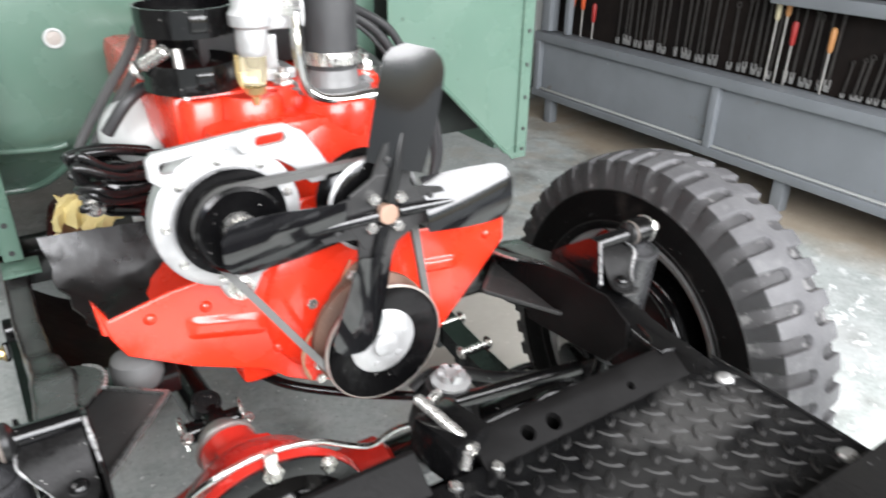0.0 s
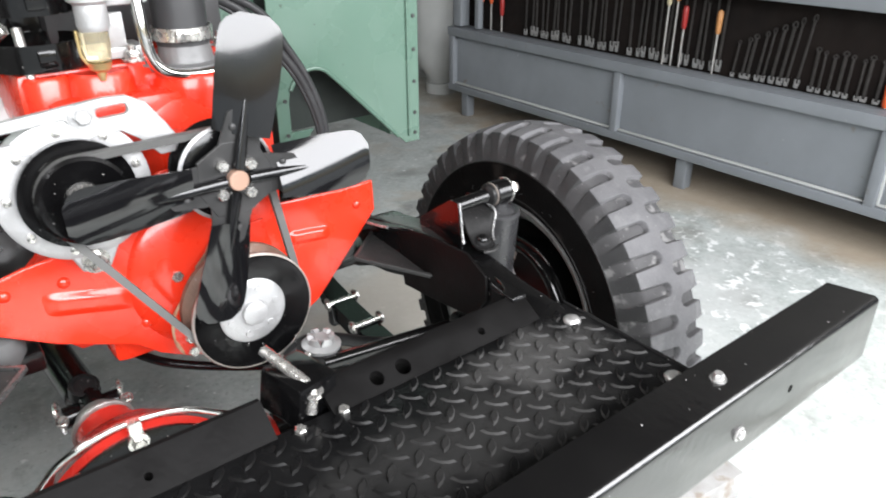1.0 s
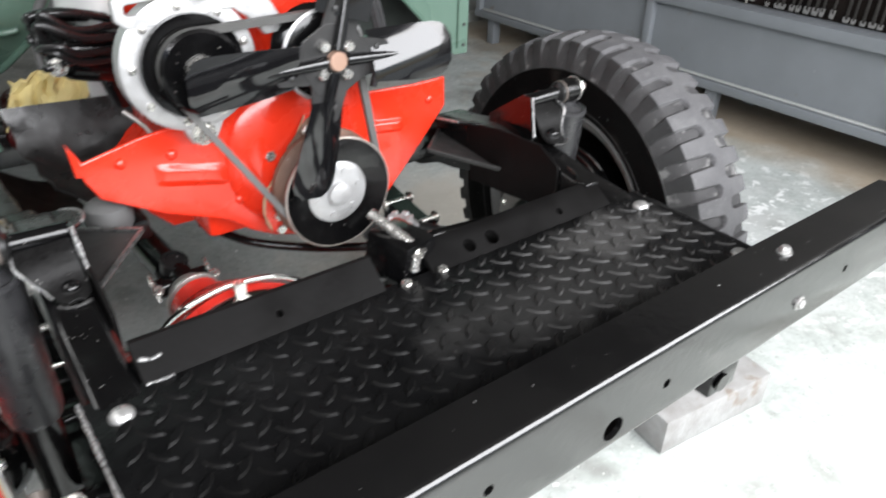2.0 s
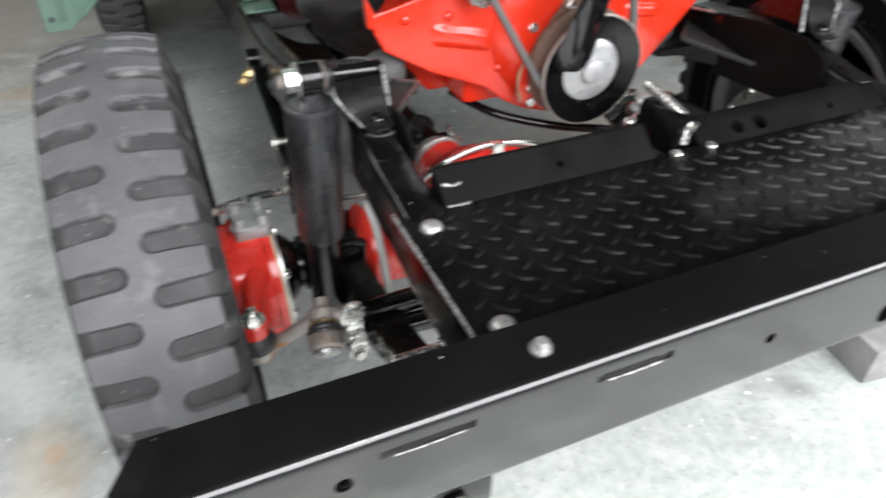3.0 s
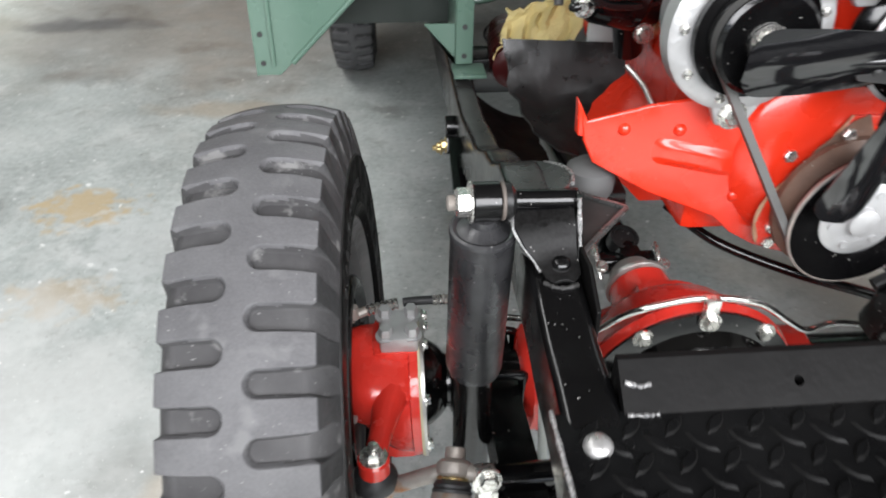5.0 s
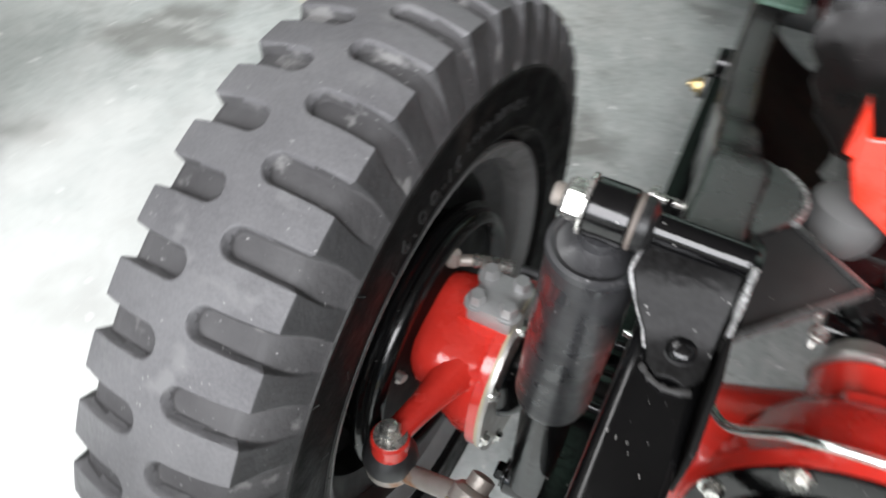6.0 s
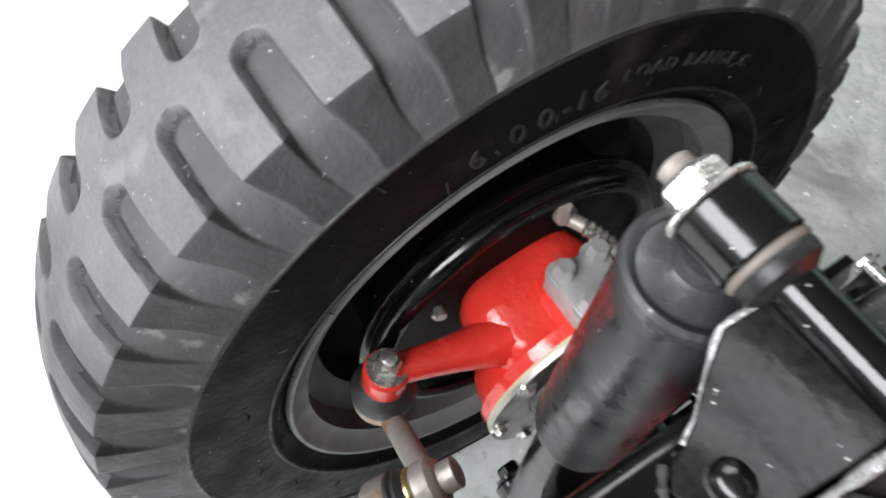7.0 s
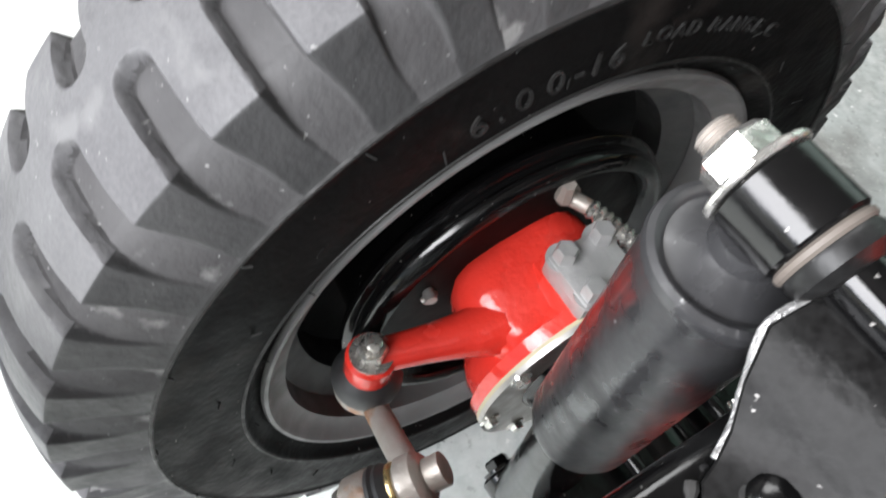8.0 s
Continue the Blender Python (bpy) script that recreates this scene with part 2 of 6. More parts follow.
# rail tops greyer: dust, and part of their sheen put into the colour
RAIL = material("dusty_sheen_rail", (0.002, 0.002, 0.0022), (0.0045, 0.0043, 0.0043), rough=0.18, bump=0.06, bump_scale=90, specks=(0.25, 0.24, 0.23), speck_edge=0.72, rough_var=0.1)
dust_and_sheen(RAIL, (0.066, 0.0645, 0.0625), 0.4, 0.7, 0.46)
SHOCK = material("dusty_shock_enamel", (0.011, 0.011, 0.012), (0.045, 0.045, 0.047), gloss=0.55, rough=0.34, scale=16, grain=0.15, grain_scale=120, rough_var=0.16, bump=0.06, bump_scale=150, specks=(0.2, 0.2, 0.2), speck_edge=0.73)
FLAT_BLACK = material("flat_black_paint", (0.003, 0.0028, 0.0028), (0.006, 0.0056, 0.0055), gloss=0.12, rough=0.5, bump=0.1, bump_scale=120)
CREASED = material("creased_black_sheet", (0.006, 0.0058, 0.0058), (0.016, 0.0155, 0.015), gloss=0.45, rough=0.36, scale=10, bump=0.3, bump_scale=28, specks=(0.16, 0.155, 0.15), speck_edge=0.73)
STRAP = material("speckled_black_paint", (0.003, 0.0029, 0.0029), (0.009, 0.0088, 0.0086), gloss=0.1, rough=0.34, bump=0.12, bump_scale=110, grain=0.2, specks=(0.3, 0.29, 0.28), speck_scale=190, speck_edge=0.72)
GREY_DUST = material("dust_covered_paint", (0.022, 0.0215, 0.021), (0.04, 0.039, 0.038), gloss=0.2, rough=0.45, scale=14, bump=0.1, bump_scale=120, specks=(0.2, 0.195, 0.19), speck_edge=0.73)
BLACK_DUST = material("dusty_black_paint", (0.0045, 0.0045, 0.0047), (0.013, 0.0128, 0.0125), gloss=0.3, rough=0.36, bump=0.12, bump_scale=120, grain=0.2, specks=(0.3, 0.29, 0.28), speck_edge=0.72)
PLATE = material("black_tread_plate", gloss=0.12, base=(0.0026, 0.0026, 0.0028), second=(0.007, 0.007, 0.0072), rough=0.32, bump=0.1, bump_scale=200, specks=(0.2, 0.195, 0.19), speck_edge=0.76, scale=14)
# lozenge edges lighter than their tops: dust, and their highlight put into colour
PLATE_TOP = material("worn_highlit_pattern", (0.005, 0.0049, 0.0048), (0.01, 0.0098, 0.0096), gloss=0.1, rough=0.42, scale=18, bump=0.1, bump_scale=200, specks=(0.2, 0.195, 0.19), speck_edge=0.76)
BUMPER = material("chipped_bumper_paint", (0.003, 0.003, 0.0032), (0.0065, 0.0063, 0.0062), gloss=0.8, rough=0.15, rough_var=0.07, bump=0.06, bump_scale=90, specks=(0.4, 0.39, 0.38), speck_scale=130, speck_edge=0.755)
# barrel darker than lip and seat: its shade put into the dusty paint
RIM = material("dusty_shaded_rim", (0.03, 0.03, 0.0298), (0.055, 0.055, 0.054), rough=0.42, bump=0.05, scale=20, grain=0.2)
LIP = material("worn_rim_lip", (0.13, 0.13, 0.128), (0.075, 0.0745, 0.073), rough=0.45, metal=0.0, scale=25, bump=0.1)
FAN_BLACK = material("polished_black_paint", (0.004, 0.004, 0.0045), (0.008, 0.008, 0.0085), rough=0.07, bump=0.05, bump_scale=14, rough_var=0.03, coat=0.35, gloss=0.5)
SPIDER = material("dull_steel_spider", (0.03, 0.03, 0.03), (0.055, 0.053, 0.052), rough=0.4, metal=0.4, scale=20)
MATT_BLACK = material("matt_black", (0.02, 0.02, 0.021), (0.034, 0.033, 0.032), rough=0.6, bump=0.1)
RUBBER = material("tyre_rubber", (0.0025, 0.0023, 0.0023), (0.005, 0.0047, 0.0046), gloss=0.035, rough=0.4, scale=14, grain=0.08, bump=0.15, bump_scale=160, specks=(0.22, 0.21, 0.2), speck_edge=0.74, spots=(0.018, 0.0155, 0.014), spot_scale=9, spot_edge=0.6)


# tread lighter from wear, on the faces turned to the light
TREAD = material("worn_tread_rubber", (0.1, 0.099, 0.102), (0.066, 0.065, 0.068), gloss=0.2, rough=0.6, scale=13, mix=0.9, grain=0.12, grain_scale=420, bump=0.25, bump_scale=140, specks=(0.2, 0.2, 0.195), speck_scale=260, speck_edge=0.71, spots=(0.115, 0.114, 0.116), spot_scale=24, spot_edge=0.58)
# groove floors: darker rubber than the tread, with pale dust
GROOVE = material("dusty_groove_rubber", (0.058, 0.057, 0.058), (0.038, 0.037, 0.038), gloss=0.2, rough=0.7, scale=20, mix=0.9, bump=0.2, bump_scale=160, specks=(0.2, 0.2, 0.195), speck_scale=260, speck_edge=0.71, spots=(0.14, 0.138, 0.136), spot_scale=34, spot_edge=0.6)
# shoulder darker than the tread, its sideways shade put into the colour
SHOULDER = material("shaded_shoulder_rubber", (0.027, 0.027, 0.0275), (0.042, 0.0418, 0.0425), gloss=0.25, rough=0.55, scale=18, mix=0.9, bump=0.2, bump_scale=160, specks=(0.16, 0.16, 0.155), speck_scale=260, speck_edge=0.73)
WORN_RUBBER = material("worn_rubber_edges", (0.009, 0.0088, 0.0086), (0.024, 0.0235, 0.023), gloss=0.2, rough=0.5, scale=60, bump=0.2, bump_scale=200)
BLACK_RUBBER = material("black_rubber", (0.02, 0.02, 0.021), (0.035, 0.035, 0.036), rough=0.5, bump=0.05)
RED = material("engine_red_paint", (0.6, 0.027, 0.009), (0.5, 0.022, 0.008), rough=0.26, bump=0.04, bump_scale=40, coat=0.35)
RED_CAST = material("red_painted_casting", (0.66, 0.036, 0.024), (0.52, 0.027, 0.02), rough=0.2, bump=0.6, bump_scale=45, coat=0.3)
RED_DARK = material("dark_red_paint", (0.05, 0.005, 0.005), (0.02, 0.004, 0.004), rough=0.3, bump=0.15, bump_scale=90)
GREEN = material("green_body_paint", (0.086, 0.146, 0.112), (0.072, 0.127, 0.096), rough=0.3, bump=0.03, bump_scale=30, scale=4, coat=0.2, specks=(0.03, 0.04, 0.03), speck_scale=60, speck_edge=0.76)
# panel green darkened to hold the shade inside the wheel arches
ARCH_SHADE = material("shaded_arch_green", (0.014, 0.019, 0.016), (0.01, 0.013, 0.011), rough=0.6)
ALLOY = material("cast_aluminium", (0.44, 0.44, 0.44), (0.34, 0.34, 0.336), rough=0.42, metal=0.55, scale=30, bump=0.2, bump_scale=180)
CAST_GREY = material("dull_cast_iron", (0.2, 0.2, 0.2), (0.13, 0.13, 0.128), rough=0.5, metal=0.4, scale=25, bump=0.2, bump_scale=150)
ZINC = material("zinc_plated_steel", (0.7, 0.69, 0.66), (0.5, 0.48, 0.44), rough=0.25, metal=0.9, scale=60, bump=0.1, bump_scale=200)
BOLT_DULL = material("dull_zinc", (0.5, 0.495, 0.485), (0.38, 0.375, 0.365), rough=0.38, metal=0.75, scale=90, bump=0.15, bump_scale=300)
STEEL = material("worn_steel", (0.5, 0.49, 0.47), (0.34, 0.31, 0.28), rough=0.4, metal=0.8, scale=40, bump=0.1)
CHROME = material("polished_pipe", (0.82, 0.81, 0.79), (0.7, 0.68, 0.66), rough=0.15, metal=1.0, scale=20, bump=0.02)
RUST = material("rusty_steel", (0.29, 0.255, 0.225), (0.38, 0.36, 0.34), rough=0.5, metal=0.45, scale=35, bump=0.25, bump_scale=160, spots=(0.3, 0.13, 0.05), spot_scale=22, spot_edge=0.6)
LEAD = material("shiny_black_cable", (0.006, 0.006, 0.0062), (0.012, 0.012, 0.012), rough=0.25, bump=0.05)
BELT = material("belt_rubber", (0.07, 0.07, 0.067), (0.1, 0.098, 0.095), rough=0.65, bump=0.1)
DARK_STEEL = material("dull_tool_steel", (0.075, 0.07, 0.066), (0.03, 0.027, 0.025), rough=0.45, metal=0.6, scale=30)
# light seam metal: the highlight on black-painted welds put into the colour
WELD = material("painted_weld", (0.2, 0.2, 0.2), (0.5, 0.49, 0.48), rough=0.3, metal=0.6, scale=120, bump=0.4, bump_scale=300)
BROWN = material("brown_rusty_steel", (0.15, 0.085, 0.06), (0.09, 0.06, 0.048), gloss=0.3, rough=0.55, scale=40, bump=0.25, bump_scale=160, specks=(0.4, 0.36, 0.32), speck_edge=0.72)
GASKET = material("oily_gasket", (0.3, 0.16, 0.09), (0.5, 0.38, 0.26), rough=0.5, scale=140, bump=0.3)
# left folded edges lighter than their bracket, highlight put into the colour
BRIGHT_EDGE = material("bright_folded_steel", (0.11, 0.109, 0.107), (0.06, 0.059, 0.058), rough=0.3, metal=0.6, scale=40, bump=0.05)
BUSH = material("brown_rubber_bush", (0.09, 0.075, 0.065), (0.13, 0.11, 0.095), rough=0.6)
COPPER = material("copper_plug", (0.36, 0.23, 0.17), (0.26, 0.17, 0.13), rough=0.45, metal=0.3)
BRASS = material("brass_fitting", (0.55, 0.42, 0.2), (0.4, 0.3, 0.14), rough=0.35, metal=0.8)
GREY_RUBBER = material("grey_rubber_mount", (0.06, 0.06, 0.06), (0.09, 0.088, 0.086), rough=0.6)
BENCH = material("grey_bench_paint", (0.185, 0.2, 0.215), (0.145, 0.157, 0.168), rough=0.5, scale=5, bump=0.05, spots=(0.14, 0.12, 0.1), spot_scale=14, spot_edge=0.68, specks=(0.5, 0.5, 0.5), speck_scale=40, speck_edge=0.76)
TOOLBOARD = material("dark_tool_board", (0.007, 0.0055, 0.005), (0.016, 0.011, 0.009), rough=0.85, gloss=0.15, scale=6)
CLOTH = material("yellow_cloth", (0.62, 0.52, 0.24), (0.5, 0.4, 0.17), rough=0.9, bump=0.5, bump_scale=200)
WOOD = material("orange_wood", (0.42, 0.2, 0.07), (0.32, 0.14, 0.05), rough=0.5, scale=6, stretch=(1, 1, 12))
BLOCK = material("painted_timber_block", (0.3, 0.3, 0.295), (0.16, 0.15, 0.14), rough=0.8, scale=25, bump=0.4, bump_scale=120, spots=(0.2, 0.17, 0.145), spot_scale=18, spot_edge=0.62)
OLIVE = material("olive_painted_case", (0.04, 0.034, 0.02), (0.06, 0.05, 0.03), rough=0.55)
CREAM_PIPE = material("pale_grey_pipe", (0.46, 0.47, 0.45), (0.38, 0.39, 0.37), rough=0.35, scale=30, bump=0.05)
CREAM = material("cream_strip", (0.5, 0.45, 0.3), (0.42, 0.38, 0.25), rough=0.6)
CONCRETE = material("concrete_floor", (0.43, 0.463, 0.447), (0.3, 0.324, 0.312), rough=0.5, scale=3.6, mix=0.9, grain=0.22, grain_scale=55, bump=0.1, bump_scale=80,
                    specks=(0.8, 0.81, 0.79), speck_scale=34, speck_edge=0.69, spots=(0.24, 0.25, 0.235), spot_scale=2.6, spot_edge=0.56, rough_var=0.15)


def tint_patch(mat, centre, radius, colour, strength, ragged=0.5, stretch=(1, 1), scale=9.0):
    """A ragged patch of colour round a place of a material: stains, also painted light."""
    nt = mat.node_tree
    bsdf = nt.nodes["Principled BSDF"]
    before = bsdf.inputs["Base Color"].links[0].from_socket
    coord, vec, ln = nt.nodes.new("ShaderNodeTexCoord"), nt.nodes.new("ShaderNodeMapping"), nt.nodes.new("ShaderNodeVectorMath")
    vec.vector_type = "TEXTURE"
    vec.inputs["Location"].default_value = (*centre, 0)
    vec.inputs["Scale"].default_value = (stretch[0], stretch[1], 1000.0)
    ln.operation = "LENGTH"
    tex, mul, add, ramp, mixer = (nt.nodes.new(k) for k in ("ShaderNodeTexNoise", "ShaderNodeMath", "ShaderNodeMath", "ShaderNodeMapRange", "ShaderNodeMix"))
    tex.inputs["Scale"].default_value, tex.inputs["Detail"].default_value = scale, 7.0
    mul.operation, add.operation = "MULTIPLY_ADD", "ADD"
    mul.inputs[1].default_value, mul.inputs[2].default_value = 2 * radius * ragged, -radius * ragged
    ramp.inputs["From Min"].default_value, ramp.inputs["From Max"].default_value = radius * 1.15, radius * 0.55
    ramp.inputs["To Max"].default_value = strength
    mixer.data_type = "RGBA"
    mixer.inputs[7].default_value = (*colour, 1)
    nt.links.new(coord.outputs["Object"], vec.inputs["Vector"])
    nt.links.new(vec.outputs[0], ln.inputs[0])
    nt.links.new(coord.outputs["Object"], tex.inputs["Vector"])
    nt.links.new(tex.outputs["Fac"], mul.inputs[0])
    nt.links.new(ln.outputs["Value"], add.inputs[0])
    nt.links.new(mul.outputs[0], add.inputs[1])
    nt.links.new(add.outputs[0], ramp.inputs["Value"])
    nt.links.new(ramp.outputs[0], mixer.inputs["Factor"])
    nt.links.new(before, mixer.inputs[6])
    nt.links.new(mixer.outputs[2], bsdf.inputs["Base Color"])


def scuffed(mat, scale, lo, hi, colour, strength, warp=0.0, within=None):
    """Ragged marks all over a floor, or inside a circle (x, y, radius) of it."""
    nt = mat.node_tree
    bsdf = nt.nodes["Principled BSDF"]
    before = bsdf.inputs["Base Color"].links[0].from_socket
    coord, tex, ramp, mixer = (nt.nodes.new(k) for k in ("ShaderNodeTexCoord", "ShaderNodeTexNoise", "ShaderNodeMapRange", "ShaderNodeMix"))
    tex.inputs["Scale"].default_value, tex.inputs["Detail"].default_value, tex.inputs["Roughness"].default_value, tex.inputs["Distortion"].default_value = scale, 9.0, 0.62, warp
    ramp.inputs["From Min"].default_value, ramp.inputs["From Max"].default_value, ramp.inputs["To Max"].default_value = lo, hi, strength
    mixer.data_type = "RGBA"
    mixer.inputs[7].default_value = (*colour, 1)
    nt.links.new(coord.outputs["Object"], tex.inputs["Vector"])
    nt.links.new(tex.outputs["Fac"], ramp.inputs["Value"])
    fac = ramp.outputs[0]
    if within:
        far, near, mul = (nt.nodes.new(k) for k in ("ShaderNodeVectorMath", "ShaderNodeMapRange", "ShaderNodeMath"))
        far.operation, mul.operation = "DISTANCE", "MULTIPLY"
        far.inputs[1].default_value = (within[0], within[1], 0)
        near.inputs["From Min"].default_value, near.inputs["From Max"].default_value = within[2], within[2] * 0.5
        nt.links.new(coord.outputs["Object"], far.inputs[0])
        nt.links.new(far.outputs["Value"], near.inputs["Value"])
        nt.links.new(fac, mul.inputs[0])
        nt.links.new(near.outputs[0], mul.inputs[1])
        fac = mul.outputs[0]
    nt.links.new(fac, mixer.inputs["Factor"])
    nt.links.new(before, mixer.inputs[6])
    nt.links.new(mixer.outputs[2], bsdf.inputs["Base Color"])


# chalky scuffs, trodden dirt, pores and flecks of old paint
scuffed(CONCRETE, 3.2, 0.5, 0.68, (0.56, 0.58, 0.56), 0.55, 0.6)
scuffed(CONCRETE, 13.0, 0.53, 0.66, (0.6, 0.62, 0.6), 0.5, 0.4)
scuffed(CONCRETE, 7.0, 0.56, 0.7, (0.2, 0.205, 0.19), 0.5, 0.8)
scuffed(CONCRETE, 60.0, 0.58, 0.66, (0.16, 0.165, 0.155), 0.4)
scuffed(CONCRETE, 95.0, 0.62, 0.68, (0.72, 0.73, 0.7), 0.6)
scuffed(CONCRETE, 16.0, 0.56, 0.6, (0.82, 0.83, 0.82), 0.85, 0.3, (1.5, 0.85, 0.75))
scuffed(CONCRETE, 5.0, 0.52, 0.62, (0.42, 0.37, 0.3), 0.5, 0.5, (1.7, 1.9, 1.0))
tint_patch(CONCRETE, (2.35, 1.2), 0.32, (0.36, 0.29, 0.21), 0.85, 0.9, (1, 9), 3.0)
tint_patch(CONCRETE, (-1.29, 1.6), 0.1, (0.5, 0.38, 0.21), 0.8, 1.7, (1.3, 0.9), 22.0)
tint_patch(CONCRETE, (-1.22, 1.22), 0.09, (0.46, 0.37, 0.25), 0.65, 1.8, (1.3, 0.8), 18.0)
tint_patch(CONCRETE, (-1.0, 2.2), 0.12, (0.42, 0.34, 0.24), 0.5, 1.0, (2.0, 0.6))
tint_patch(CONCRETE, (-1.2, 3.0), 0.75, (0.3, 0.275, 0.24), 0.55, 1.0, (1.6, 0.8), 4.0)
tint_patch(CONCRETE, (-1.75, 3.1), 0.14, (0.13, 0.13, 0.13), 0.75, 0.9, (2.2, 0.7), 5.0)
tint_patch(CONCRETE, (-0.87, 0.63), 0.09, (0.42, 0.34, 0.23), 0.65, 1.0, (0.8, 1.3))
tint_patch(CONCRETE, (-0.85, 0.66), 0.02, (0.4, 0.24, 0.1), 0.8, 1.0, (0.9, 1.2))
tint_patch(CONCRETE, (-1.08, 1.42), 0.16, (0.6, 0.62, 0.61), 0.45, 1.8, (1.0, 1.2), 24.0)
# wide paler patch left of the front wheel
tint_patch(CONCRETE, (-1.3, 0.55), 0.5, (0.62, 0.63, 0.61), 0.6, 1.0, (1.0, 1.5), 6.0)
# beige patch under the right side: dusty tint, with brighter light painted in
tint_patch(CONCRETE, (0.78, 1.2), 0.42, (0.52, 0.485, 0.42), 0.8, 0.8, (1.0, 1.0), 5.0)
tint_patch(CONCRETE, (1.4, 0.9), 0.4, (0.6, 0.61, 0.6), 0.5, 1.2, (0.9, 1.3), 8.0)
# hazy right half of the plate: reflected sheen painted in, over its dust
tint_patch(PLATE, (0.25, 0.205), 0.06, (0.1, 0.098, 0.095), 0.4, 1.0, (1.5, 0.8), 20.0)
tint_patch(PLATE, (0.12, 0.15), 0.09, (0.06, 0.059, 0.057), 0.25, 1.0, (2.0, 0.8), 16.0)
tint_patch(PLATE_TOP, (0.22, 0.17), 0.14, (0.05, 0.049, 0.048), 0.75, 0.8, (1.4, 1.0), 20.0)
WALL = material("plaster_wall", (0.17, 0.165, 0.155), (0.13, 0.126, 0.12), rough=0.85, scale=2)
CEILING = material("ceiling_boards", (0.07, 0.064, 0.058), (0.05, 0.045, 0.04), rough=0.9, scale=2)
GREEN_PLASTIC = material("green_plastic", (0.03, 0.2, 0.06), rough=0.45)
ORANGE = material("orange_handle", (0.5, 0.08, 0.02), rough=0.4)
RED_HANDLE = material("red_handle", (0.28, 0.02, 0.018), rough=0.4)
TIN = material("pale_tin", (0.45, 0.46, 0.45), (0.35, 0.36, 0.35), rough=0.5)

GLASS = bpy.data.materials.new("filter_glass")
GLASS.use_nodes = True
g = GLASS.node_tree.nodes["Principled BSDF"]
g.inputs["Base Color"].default_value, g.inputs["Roughness"].default_value = (0.95, 0.85, 0.6, 1), 0.05
g.inputs["Transmission Weight"].default_value, g.inputs["IOR"].default_value = 0.85, 1.45

# ---------------------------------------------------------------- the garage
solid("floor", Geo().box((0, 5, -0.05), (60, 60, 0.1)), CONCRETE, "grey stained concrete garage floor", "floor", kind="structure")
# walls out of view, their tone kept low to dim reflections
solid("wall_left", Geo().box((-3.6, 1.4, 1.5), (0.2, 6.4, 3.0)), WALL, "pale plaster garage wall", "wall", kind="structure")
solid("wall_right", Geo().box((2.95, 1.4, 1.5), (0.2, 6.4, 3.0)), WALL, "pale plaster garage wall", "wall", kind="structure")
solid("wall_back", Geo().box((-0.325, 4.7, 1.5), (6.34, 0.2, 3.0)), WALL, "pale plaster garage wall behind the vehicle", "wall", kind="structure")
# ceiling out of view: kept dark for reflections, with a gap for the added fill
solid("ceiling", Geo().box((-3.3, 1.5, 3.06), (0.95, 6.6, 0.12)).box((0.74, 1.5, 3.06), (4.72, 6.6, 0.12)).box((-2.22, -0.9, 3.06), (1.2, 1.8, 0.12)).box((-2.22, 4.1, 3.06), (1.2, 1.4, 0.12)), CEILING,
      "dark ceiling out of view, open above the added fill light", "ceiling", kind="structure")
# front wall out of view, set where its opening limits the sun
solid("wall_front", Geo().box((-3.0, -1.5, 1.5), (1.0, 0.2, 3.0)).box((2.8, -1.5, 1.5), (0.2, 0.2, 3.0)).box((0.1, -1.5, 2.85), (5.2, 0.2, 0.3)), WALL,
      "front wall round the open garage door", "wall", kind="structure")

# ---------------------------------------------------------------- the vehicle
AXLE_Y, AXLE_Z = 0.56, 0.3565
vehicle = thing("off_road_vehicle", (0, AXLE_Y, 0), "stripped old green jeep chassis with red engine standing on garage floor", "vehicle")


